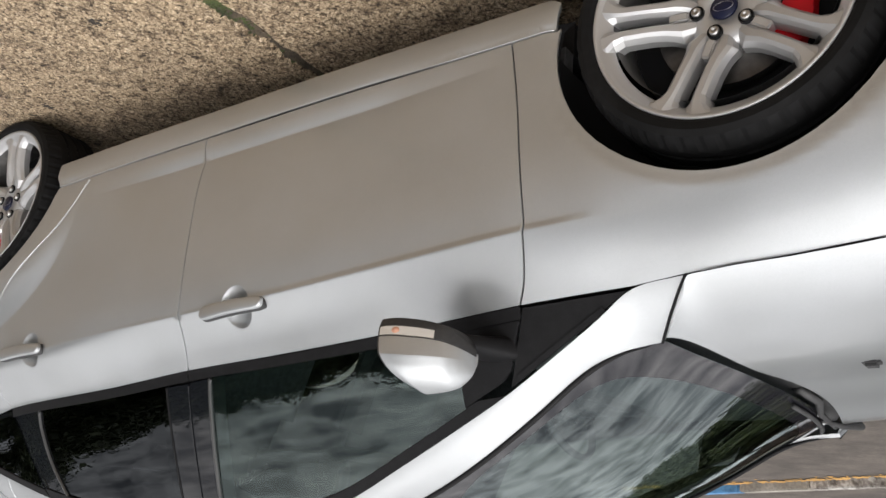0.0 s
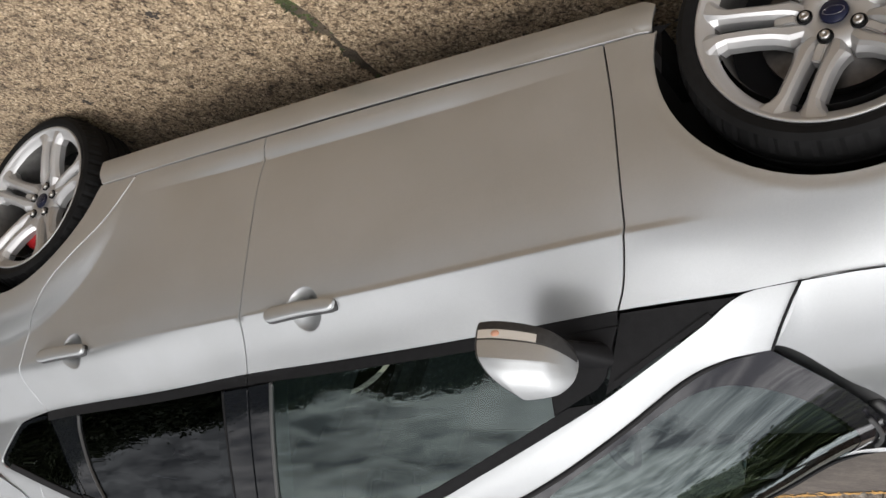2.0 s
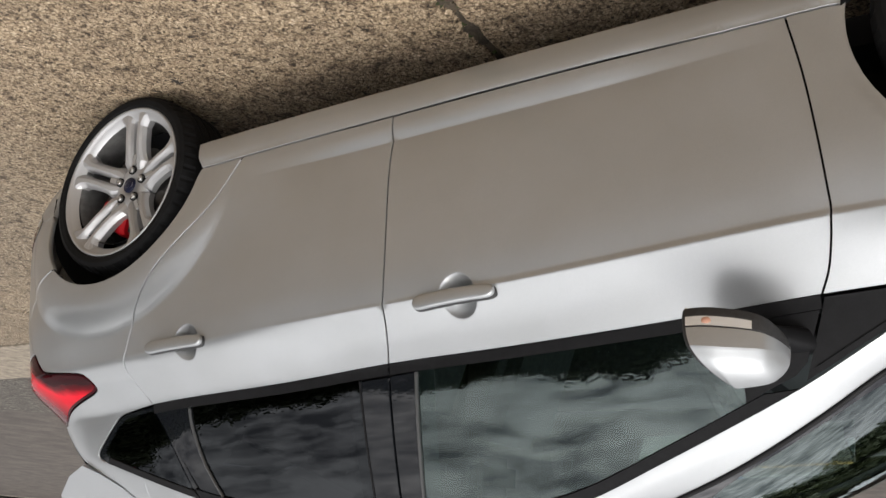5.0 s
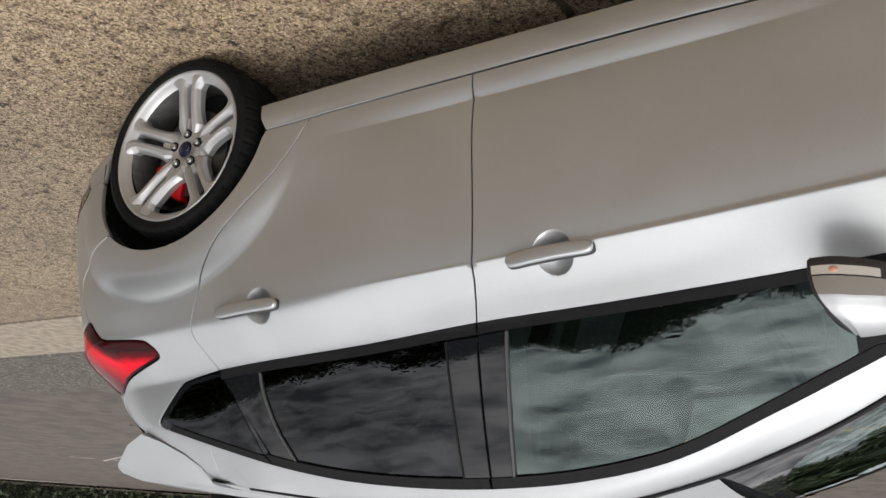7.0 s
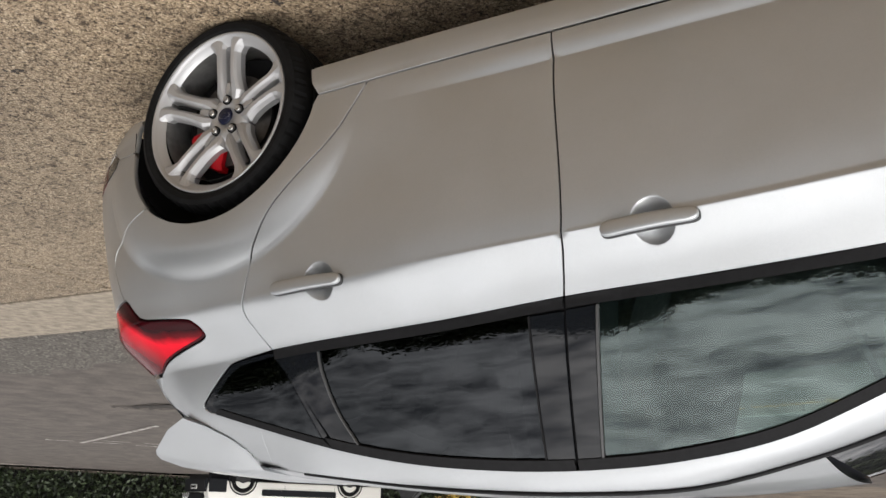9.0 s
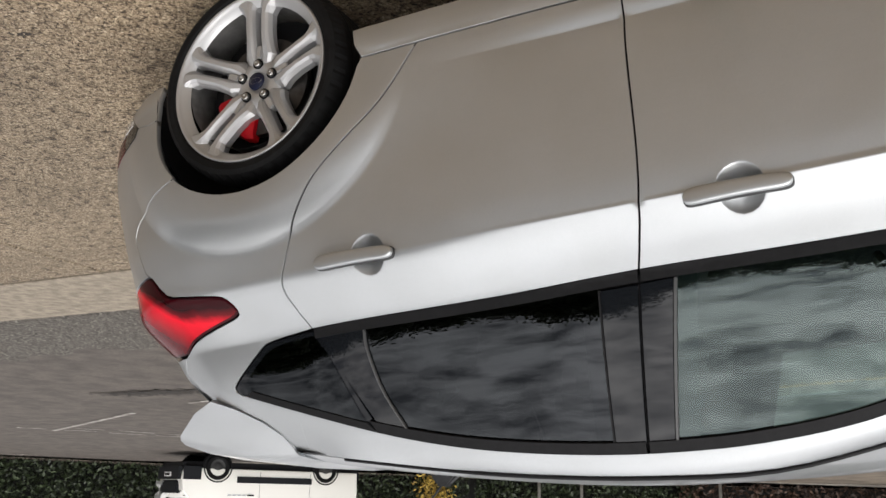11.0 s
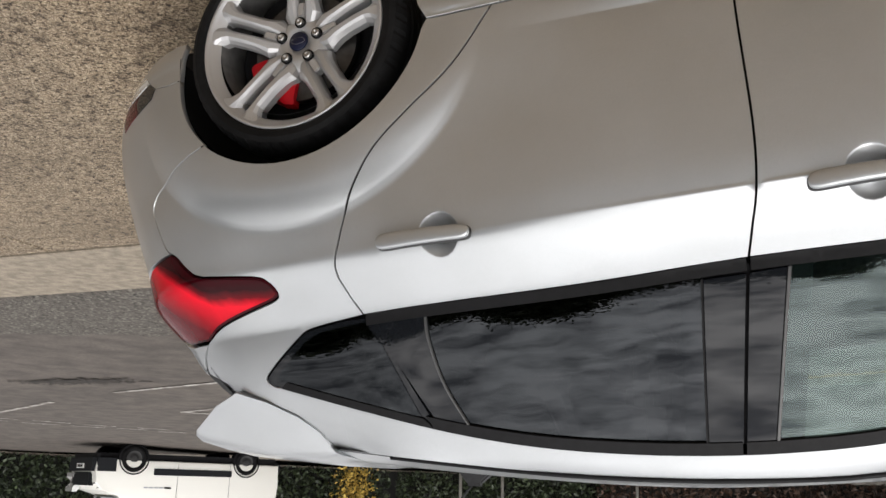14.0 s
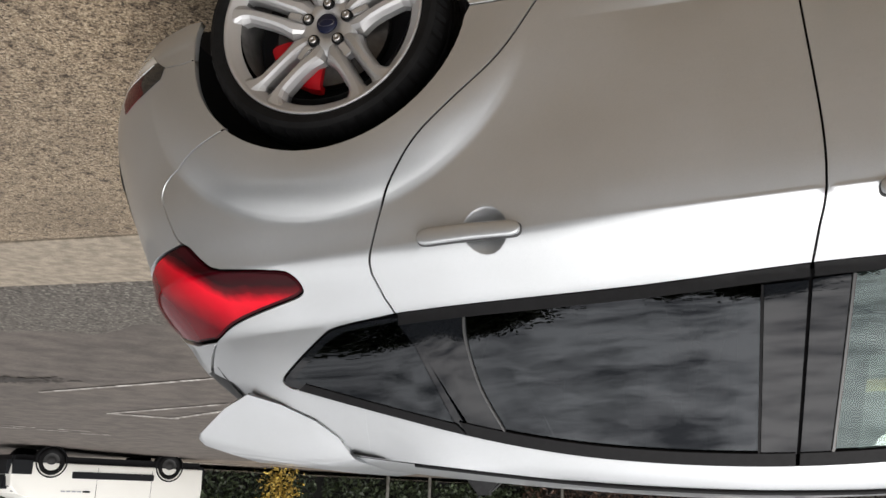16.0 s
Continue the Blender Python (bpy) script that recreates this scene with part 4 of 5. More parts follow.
# door mirrors
def door_mirror(s, owner):
    stations = ((0.692, 0.964, 1.094, 1.008), (0.684, 0.960, 1.100, 1.014), (0.65, 0.959, 1.105, 1.014), (0.615, 0.962, 1.107, 1.006), (0.58, 0.967, 1.104, 0.992), (0.55, 0.975, 1.098, 0.974), (0.533, 0.987, 1.087, 0.950), (0.522, 1.000, 1.074, 0.924), (0.516, 1.012, 1.061, 0.902), (0.514, 1.022, 1.048, 0.885))
    section = eased([(0.0, 0.0), (0.5, -0.01), (0.88, 0.01)], 4) + [(0.90, 0.05), (0.925, 0.10), (0.935, 0.14), (0.955, 0.27), (0.948, 0.275), (0.950, 0.29), (0.960, 0.295), (0.98, 0.40), (0.995, 0.50), (1.0, 0.56)] + eased([(0.985, 0.595), (0.90, 0.74), (0.76, 0.87), (0.52, 0.965), (0.25, 1.0), (0.05, 0.93), (-0.03, 0.7), (-0.04, 0.3)], 8)
    rings = []
    for x, z0, z1, y1 in eased(stations, 6):
        lean = 0.060 * ease(0.60, 0.69, x)
        rings.append([Vector((x - lean * max(0, b) ** 3, s * (0.892 + (y1 - 0.892) * a), z0 + (z1 - z0) * b)) for a, b in section])
    v, f = loft(rings)
    n = len(section)
    lamp0, lamp1 = section.index((0.935, 0.14)), section.index((0.955, 0.27))
    cap1 = section.index((0.960, 0.295))
    crease = section.index((1.0, 0.56))
    cap_end = n - 1
    groups = {"door_mirror": [f[-2]], "mirror_cap": [f[-1]], "indicator": []}
    for q in f[:-2]:
        k = min(i % n for i in q) if max(i % n for i in q) - min(i % n for i in q) < 3 else n - 1
        x = sum(v[i].x for i in q) / 4
        if min(q) // n < 6:
            key = "door_mirror"
        elif lamp0 <= k < lamp1 and x > 0.566:
            key = "indicator"
        elif cap1 <= k < cap_end:
            key = "mirror_cap"
        else:
            key = "door_mirror"
        groups[key].append(q)
    for key, mat, label in (("door_mirror", PLASTIC, "black plastic mirror housing"), ("mirror_cap", PAINT, "silver mirror cap"), ("indicator", LENS, "clear indicator lens")):
        used = sorted({i for q in groups[key] for i in q})
        at = {i: k for k, i in enumerate(used)}
        fs = [tuple(at[i] for i in q) for q in groups[key]]
        ob = finish(key, [v[i] for i in used], fs if s > 0 else [q[::-1] for q in fs], mat, owner, label)
        kept = [i % n for i in used]
        for e in ob.data.edges:
            a_, b_ = kept[e.vertices[0]], kept[e.vertices[1]]
            if key != "mirror_cap" or (a_ == b_ and a_ in (crease, crease + 1)):
                e.use_edge_sharp = key == "mirror_cap" or a_ == b_
    bm = bmesh.new()
    bmesh.ops.create_uvsphere(bm, u_segments=12, v_segments=8, radius=0.010)
    bulb = from_bm("bulb", bm, AMBER, owner, "amber bulb", True)
    bulb.matrix_basis = pose(0.645, s * 1.002, 0.9895) @ Matrix.Diagonal((1.2, 0.75, 0.9, 1))
    rings = []
    for t in (0, 0.15, 0.3, 0.5, 0.75, 1):
        y = 0.760 + 0.145 * t
        x0, x1 = 0.464 + 0.080 * t ** 0.8, 0.590 - 0.01 * t
        z0, z1 = 0.944 + 0.034 * t ** 0.6, 1.012 - 0.01 * t
        cx, cz, hx, hz = (x0 + x1) / 2, (z0 + z1) / 2, (x1 - x0) / 2, (z1 - z0) / 2
        rings.append([(cx + hx * math.copysign(abs(math.cos(a)) ** 0.6, math.cos(a)), s * y, cz + hz * math.copysign(abs(math.sin(a)) ** 0.6, math.sin(a))) for a in [2 * math.pi * k / 28 for k in range(28)]])
    v, f = loft(rings)
    finish("mirror_foot", v, f if s < 0 else [q[::-1] for q in f], TRIM, owner, "black plastic mirror foot")
    bm = bmesh.new()
    box(bm, 0.0, 0.898, -0.048, 0.004, 0.996, 0.048, 0.0015, Matrix.Diagonal((1, s, 1, 1)))
    g = from_bm("mirror_glass", bm, MIRROR, owner, "mirror glass")
    g.matrix_basis = pose(0.672, 0, 1.022, 0, -14)


door_mirror(-1, front_doors[0])
door_mirror(1, front_doors[1])


# wheels
def tyre_profile():
    half = 0.1125
    out = [(0.258, -half + 0.010), (0.267, -half + 0.003), (0.278, -half - 0.006), (0.294, -half - 0.008), (0.307, -half - 0.001), (0.3145, -half + 0.012), (0.3185, -half + 0.028)]
    for k in range(4):
        y = -half + 0.042 + k * 0.041
        out += [(0.3215, y), (0.3222, y + 0.012), (0.3222, y + 0.026), (0.315, y + 0.028), (0.315, y + 0.0385)]
    out = [p for p in out if p[1] < half - 0.02]
    return out + [(0.3185, half - 0.028), (0.303, half), (0.262, half)]


def wheel(at, turn, parent_name):
    """A wheel with its outer face towards -y."""
    w = new("wheel")
    w.parent = car
    w.matrix_world = at
    v, f = lathe(tyre_profile(), steps=192)
    v = [(x * 0.985, y, z * 0.985) if i % 192 % 4 == 0 and 0.311 < math.hypot(x, z) < 0.3188 and y < 0 else (x, y, z) for i, (x, y, z) in enumerate(v)]
    tyre = finish("tyre", v, [q[::-1] for q in f], RUBBER, w, "black tyre")
    tyre.data.set_sharp_from_angle(angle=radians(16))
    v, f = lathe([(0.258, -0.100), (0.2685, -0.106), (0.2700, -0.112), (0.2675, -0.1155), (0.262, -0.1145), (0.2575, -0.1085), (0.251, -0.1025), (0.242, -0.0960), (0.2345, -0.086)], steps=96)
    rim = finish("rim", v, [q[::-1] for q in f], ALLOY, w, "silver alloy rim")
    # inside of the rim, in a darker and duller grey than the spokes
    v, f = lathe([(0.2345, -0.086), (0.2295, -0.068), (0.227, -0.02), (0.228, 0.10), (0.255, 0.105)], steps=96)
    finish("barrel", v, [q[::-1] for q in f], BARREL, rim, "dull dark inside of the rim")
    # five pairs of spokes
    arms = []
    for side_ in (-1, 1):
        rings = []
        for r in (0.058, 0.085, 0.100, 0.118, 0.15, 0.18, 0.206, 0.226, 0.240, 0.250, 0.261):
            near = np.interp(r, (0.05, 0.092, 0.100, 0.222, 0.238, 0.265), (0.0015, 0.0035, 0.0075, 0.0115, 0.003, 0.0005))
            far = float(np.interp(r, (0.058, 0.085, 0.110, 0.15, 0.206, 0.226, 0.240, 0.261), (0.044, 0.0575, 0.0490, 0.0470, 0.0485, 0.0610, 0.0860, 0.1060)))
            wide = far - near
            face = curve(r, (0.05, 0.08, 0.12, 0.16, 0.22, 0.246, 0.260), (-0.060, -0.072, -0.085, -0.094, -0.103, -0.1065, -0.1075))
            foot = ease(0.228, 0.258, r)
            prof = ((-0.04, 0.042), (0.04, 0.017), (0.18, 0.006), (0.32, 0.0), (0.64, 0.0006), (0.82, 0.0075 - 0.003 * foot), (1.0, 0.021 - 0.010 * foot), (1.0, 0.042))
            rings.append([Vector((side_ * (near + wide * px), face + py, r)) for px, py in prof])
        v, f = loft(rings)
        arms.append((v, f))
    vv, ff = [], []
    for v, f in arms:
        b = len(vv)
        vv += v
        ff += [tuple(i + b for i in q) for q in f]
    bm = bmesh.new()
    me = bpy.data.meshes.new("s")
    me.from_pydata([tuple(p) for p in vv], [], ff)
    bm.from_mesh(me)
    # foot that ties the pair together at the hub, and the web behind the slot
    box(bm, -0.028, -0.062, 0.028, 0.028, -0.032, 0.090, 0.006)
    box(bm, -0.010, -0.070, 0.074, 0.010, -0.040, 0.116, 0.003)
    bmesh.ops.recalc_face_normals(bm, faces=bm.faces)
    spoke_mesh = bpy.data.meshes.new("spoke")
    bm.to_mesh(spoke_mesh)
    bm.free()
    spoke_mesh.materials.append(ALLOY)
    spoke_mesh.shade_smooth()
    spoke_mesh.set_sharp_from_angle(angle=radians(13))
    nut_v, nut_f = lathe([(0.0108, -0.052), (0.0108, -0.069), (0.0088, -0.0725), (0.005, -0.0725), (0.004, -0.069), (0.001, -0.069)], steps=12)
    cup_v, cup_f = lathe([(0.0160, -0.052), (0.0160, -0.0650), (0.0152, -0.0665), (0.0142, -0.0650), (0.0130, -0.061), (0.009, -0.061)], steps=24)
    for k in range(5):
        a = radians(turn + 72 * k - 90)
        m = Matrix.Rotation(-a, 4, "Y")
        sp = new("spoke", spoke_mesh)
        sp.parent, sp.matrix_basis = rim, m
        nut = finish("wheel_nut", nut_v, nut_f, STEEL, rim, "steel wheel nut")
        nut.matrix_basis = m @ Matrix.Translation((0, -0.004, 0.056))
        cup = finish("nut_recess", cup_v, cup_f, TRIM, rim, "dark recess round the wheel nut")
        cup.matrix_basis = nut.matrix_basis.copy()
    v, f = lathe([(0.084, -0.03), (0.082, -0.052), (0.066, -0.061), (0.029, -0.067), (0.0278, -0.060)], steps=40)
    finish("hub", v, f, ALLOY, rim)
    v, f = lathe([(0.0275, -0.058), (0.0275, -0.069), (0.026, -0.0715), (0.001, -0.0725)], steps=32)
    cap = finish("centre_cap", v, f, BADGE, rim, "dark blue centre cap")
    v, f = lathe([(0.0200, -0.0718), (0.0204, -0.0726), (0.0211, -0.0718)], steps=32)
    ring = finish("badge_ring", v, f, STEEL, rim, "bright badge ring")
    for vert in ring.data.vertices:
        vert.co.z *= 0.48
    v, f = lathe([(0.155, -0.028), (0.155, -0.004), (0.02, -0.004)], steps=48)
    finish("brake_disc", v, f, DISC, w, "grey brake disc")
    v, f = lathe([(0.155, -0.028), (0.085, -0.028), (0.080, -0.045), (0.05, -0.047)], steps=48)
    finish("brake_face", v, f, DISC, w, "grey brake disc")
    bm = bmesh.new()
    mid, reach = (163, 1.0) if parent_name == "front" else (48, 1.35)
    rings = [[(r * math.cos(radians(mid + a * reach)), y, r * math.sin(radians(mid + a * reach))) for r, y in ((0.104, -0.010), (0.108, -0.036), (0.120, -0.044), (0.156, -0.044), (0.170, -0.036), (0.174, -0.010))] for a in (-26, -24, -17, -15, -6, -4, 4, 6, 15, 17, 24, 26)]
    v, f = loft([[Vector(p) * (1 if k % 4 in (1, 2) else 0.985) for p in ring] for k, ring in enumerate(rings)])
    me = bpy.data.meshes.new("s")
    me.from_pydata([tuple(p) for p in v], [], f)
    bm.from_mesh(me)
    from_bm("brake_caliper", bm, RED, w, "red brake caliper", True)
    v, f = lathe([(0.235, 0.02), (0.02, 0.02)], steps=40)
    finish("back_plate", v, f, SEAM, w)
    return w


for s in (-1, 1):
    flip = pose(0, 0, 0) if s < 0 else Matrix.Rotation(math.pi, 4, "Z")
    wheel(pose(0, s * 0.785, 0.3215) @ flip, 70, "front")
    wheel(pose(2.648, s * 0.785, 0.3215) @ flip, 53, "rear")
    for cx in (0.0, 2.646):
        n = 24
        rings = [[(cx + r * math.cos(math.pi * (1.0 * k / n)), s * y, 0.322 + r * math.sin(math.pi * (1.0 * k / n))) for k in range(n + 1)] for r, y in ((0.372, 0.872), (0.385, 0.85), (0.39, 0.80), (0.39, 0.62), (0.02, 0.61))]
        v, f = loft(rings, closed=False)
        finish("arch_liner", v, f, SEAM, car, "black wheel arch liner")

# floor pan, bulkheads and cabin
bm = bmesh.new()
box(bm, -0.7, -0.62, 0.16, 3.25, 0.62, 0.24)
box(bm, 0.40, -0.74, 0.17, 2.22, 0.74, 0.26)
from_bm("floor_pan", bm, SEAM, car)
rows = [[(-0.86 + 0.10 * (j / 8 - 1) ** 2, 0.66 * (j / 8 - 1), z) for j in range(17)] for z in (0.2, 0.35, 0.5, 0.65, 0.74)]
v, f = loft(rows, closed=False)
finish("front_grille", v, f, PLASTIC, car, "black front grille")
bm = bmesh.new()
box(bm, 0.40, -0.74, 0.60, 0.82, 0.74, 0.90, 0.05)
box(bm, 0.24, -0.70, 0.86, 0.72, 0.70, 0.935, 0.03)
box(bm, 0.80, 0.20, 0.80, 0.88, 0.56, 0.95, 0.03)
from_bm("dashboard", bm, PLASTIC, car, "dark grey dashboard", True)
v, f = lathe([(0.172, 0.0), (0.178, 0.012), (0.19, 0.012), (0.196, 0.0), (0.19, -0.012), (0.178, -0.012), (0.172, 0.0)], steps=32)
wheel_ring = finish("steering_wheel", v, f, PLASTIC, car, "black steering wheel")
wheel_ring.matrix_basis = pose(0.98, 0.37, 0.92, 0, 0, 90) @ pose(0, 0, 0, -22)
bm = bmesh.new()
box(bm, -0.18, -0.01, -0.025, 0.18, 0.02, 0.025, 0.008)
box(bm, -0.06, -0.015, -0.06, 0.06, 0.03, 0.06, 0.02)
from_bm("wheel_boss", bm, PLASTIC, wheel_ring)
for y in (-0.37, 0.37):
    bm = bmesh.new()
    box(bm, 1.05, y - 0.25, 0.30, 1.60, y + 0.25, 0.56, 0.06)
    box(bm, -0.07, y - 0.25, 0, 0.07, y + 0.25, 0.62, 0.06, pose(1.62, 0, 0.48, 0, 17))
    seat = from_bm("front_seat", bm, CLOTH, car, "charcoal cloth seat", True)
    bm = bmesh.new()
    box(bm, 1.80, y - 0.13, 1.12, 1.90, y + 0.13, 1.27, 0.04)
    from_bm("headrest", bm, CLOTH, seat, "", True)
bm = bmesh.new()
box(bm, 2.05, -0.62, 0.35, 2.55, 0.62, 0.60, 0.06)
box(bm, -0.08, -0.62, 0, 0.06, 0.62, 0.60, 0.06, pose(2.52, 0, 0.50, 0, 15))
for y in (-0.38, 0.38):
    box(bm, 2.66, y - 0.12, 1.06, 2.74, y + 0.12, 1.16, 0.03)
from_bm("rear_seat", bm, CLOTH, car, "charcoal cloth rear bench", True)
bm = bmesh.new()
box(bm, 0.40, -0.78, 0.26, 2.2, -0.74, 0.90)
box(bm, 0.40, 0.74, 0.26, 2.2, 0.78, 0.90)
box(bm, 2.70, -0.6, 0.9, 3.1, 0.6, 0.95)
from_bm("door_lining", bm, CLOTH, car, "dark door lining")
bm = bmesh.new()
box(bm, 0.92, -0.13, 1.255, 0.95, 0.13, 1.325, 0.012)
from_bm("inner_mirror", bm, PLASTIC, car, "black rear-view mirror", True)


# the body leans a little to its far side
for ob in car.children_recursive:
    if ob.type == "MESH" and not ob.name.startswith(("tyre", "rim", "spoke", "hub", "wheel", "nut", "centre", "badge", "brake", "back_plate")):
        here = ob.matrix_basis.translation
        if here.length > 0.01:
            ob.matrix_basis = Matrix.Translation((0, 0, -0.034 * max(0.0, here.y + 0.55))) @ ob.matrix_basis
            continue
        for vert in ob.data.vertices:
            vert.co.z -= 0.034 * max(0.0, vert.co.y + 0.55)

# ---- the drive and the street ----
def slope(y):
    return max(0.0, min(30.0, y) - 2.6) * 0.0349


def ground_mesh(name, corners, mat, lift, label, category="", n=1, kind="structure", parent=None):
    """A quadrilateral laid on the slope of the street."""
    p = [Vector((x, y)) for x, y in corners]
    rows = []
    for i in range(n + 1):
        a, b = p[0].lerp(p[3], i / n), p[1].lerp(p[2], i / n)
        rows.append([(q.x, q.y, slope(q.y) + lift) for q in (a.lerp(b, k / n) for k in range(n + 1))])
    v, f = loft(rows, closed=False)
    ob = finish(name, v, f, mat, parent, smooth=False)
    return tagged(ob, label, category, kind=kind)


EARTH = varied("dry_earth", (0.13, 0.105, 0.08), 0.95, 0.35, 14, relief=0.5, distance=0.02)
OLD_ASPHALT = varied("worn_asphalt", (0.105, 0.094, 0.080), 0.9, 0.30, 55, relief=0.9, distance=0.012)
grit_ = tex(OLD_ASPHALT, "ShaderNodeTexVoronoi", 42)
specks = ramp(OLD_ASPHALT, grit_.outputs["Color"], ((0.0, (0.014, 0.012, 0.010)), (0.35, (0.056, 0.049, 0.041)), (0.7, (0.094, 0.083, 0.070)), (1.0, (0.21, 0.195, 0.17))))
socket(OLD_ASPHALT, "Base Color", specks.outputs[0])
ASPHALT = varied("grey_asphalt", (0.074, 0.062, 0.053), 0.88, 0.28, 26, relief=0.6, distance=0.008)
KERB = varied("kerb_concrete", (0.26, 0.24, 0.21), 0.9, 0.25, 30)
ROADPAINT = varied("worn_white_road_paint", (0.46, 0.44, 0.41), 0.8, 0.15, 60)
worn_ = tex(ROADPAINT, "ShaderNodeTexNoise", 7.0, Detail=9.0, Roughness=0.7)
socket(ROADPAINT, "Base Color", ramp(ROADPAINT, worn_.outputs[0], ((0.40, (0.085, 0.072, 0.062)), (0.50, (0.24, 0.22, 0.20)), (0.60, (0.47, 0.45, 0.42)))).outputs[0])
YELLOW = varied("worn_yellow_paint", (0.50, 0.36, 0.12), 0.8, 0.3, 40)
BLUE = varied("worn_blue_paint", (0.07, 0.20, 0.38), 0.7, 0.3, 40)
MOSS = varied("moss", (0.042, 0.052, 0.016), 0.95, 0.45, 120, relief=0.8, distance=0.01)
DAMP = varied("damp_debris", (0.022, 0.017, 0.013), 0.8, 0.4, 60, relief=0.6, distance=0.008)
DIRT = varied("joint_dirt", (0.060, 0.046, 0.031), 0.95, 0.4, 120, relief=0.6, distance=0.008)

ys = [-400, -60, 2.6, 30, 60, 400]
v = [(x, y, slope(y) - 0.10) for y in ys for x in (-400, 400)]
ground = finish("ground", v, [(2 * i, 2 * i + 1, 2 * i + 3, 2 * i + 2) for i in range(len(ys) - 1)], EARTH, smooth=False)
tagged(ground, "bare brown earth round the drive and street", "ground", kind="structure")

# drive slabs with an open joint between them
drive = thing("drive", pose(0, 0, 0), "exposed pebble concrete drive in large slabs with mossy joints", "drive")
tagged(drive, kind="structure")


def slab(x0, y0, x1, y1, mat, seed):
    rnd = random.Random(seed)
    ring = []
    for (ax, ay), (bx, by) in (((x0, y0), (x1, y0)), ((x1, y0), (x1, y1)), ((x1, y1), (x0, y1)), ((x0, y1), (x0, y0))):
        n = max(2, int(math.hypot(bx - ax, by - ay) / 0.05))
        for k in range(n):
            j = 0 if k == 0 else 0.004
            ring.append((ax + (bx - ax) * k / n + rnd.uniform(-j, j) * (3.0 if k else 1), ay + (by - ay) * k / n + rnd.uniform(-j, j)))
    n = len(ring)
    cx, cy = (x0 + x1) / 2, (y0 + y1) / 2
    inner = [(cx + (x - cx) * (1 - 0.012 / abs(x1 - cx)), cy + (y - cy) * (1 - 0.012 / abs(y1 - cy))) for x, y in ring]
    v = [(x, y, -0.09) for x, y in ring] + [(x, y, -0.006) for x, y in ring] + [(x, y, 0.0) for x, y in inner]
    f = [(k, (k + 1) % n, n + (k + 1) % n, n + k) for k in range(n)] + [(n + k, n + (k + 1) % n, 2 * n + (k + 1) % n, 2 * n + k) for k in range(n)] + [tuple(range(2 * n, 3 * n))]
    return finish("slab", v, f, mat, drive, smooth=False)


slab(-3.2, -8.6, 1.359, 1.80, CONCRETE, 1)
slab(1.391, -8.6, 6.1, 1.80, CONCRETE, 2)
slab(6.12, -8.6, 11.0, 1.80, CONCRETE, 3)
slab(-8.0, -8.6, -3.22, 1.80, CONCRETE, 4)
slab(-8.0, 1.842, 3.5, 2.95, GUTTER, 5)
slab(3.512, 1.842, 14.0, 2.95, GUTTER, 6)


def clumps(name, mat, pts, size, label, seed, parent=None, flat=0.5):
    """Ragged little mounds strewn along a joint: one object."""
    rnd = random.Random(seed)
    v, f = [], []
    for x, y, z in pts:
        r = size * rnd.uniform(0.4, 1.2)
        n = 7
        b = len(v)
        v.append((x, y, z + r * flat))
        for k in range(n):
            a = 2 * math.pi * k / n
            q = r * rnd.uniform(0.6, 1.3)
            v.append((x + q * math.cos(a), y + q * math.sin(a), z - 0.002))
        f += [(b, b + 1 + k, b + 1 + (k + 1) % n) for k in range(n)]
    ob = finish(name, v, f, mat, parent)
    return tagged(ob, label, kind="stuff")


rnd = random.Random(7)
pts = [(1.376 + rnd.gauss(0, 0.014), y, -0.008) for y in [rnd.uniform(-3.2, 1.8) for _ in range(2600)]]
clumps("joint_dirt", DIRT, pts, 0.014, "dark earth packed in the joint", 8, flat=0.35)
pts = [(1.376 + rnd.gauss(0, 0.021), rnd.choice((rnd.gauss(-1.09, 0.05), rnd.gauss(-1.09, 0.05), rnd.gauss(-1.45, 0.09), rnd.gauss(-1.32, 0.05), rnd.uniform(-3, 0))), -0.006) for _ in range(560)]
clumps("moss", MOSS, pts, 0.012, "green moss along the slab joint", 9, flat=0.6)
pts = [(rnd.uniform(-7, 13), 1.821 + rnd.gauss(0, 0.012), -0.022) for _ in range(3400)]
clumps("joint_dirt", DIRT, pts, 0.012, "dark earth packed in the joint", 10, flat=0.3)
pts = []
for _ in range(420):
    pts.append((rnd.uniform(-2.5, 8.5), rnd.uniform(-3.0, 1.7), 0.0))
clumps("leaf_litter", DIRT, pts, 0.010, "dry leaf crumbs on the drive", 11, flat=0.25)

for k, (x, y, r) in enumerate(((2.44, -0.91, 0.016), (4.62, 0.88, 0.03), (3.61, -0.95, 0.014), (1.78, -1.17, 0.014))):
    clumps("dead_leaves", DAMP, [(x + rnd.gauss(0, r), y + rnd.gauss(0, r * 0.7), 0.0) for _ in range(26)], 0.011, "small heap of dark dead leaves on the drive", 60 + k, flat=0.3)

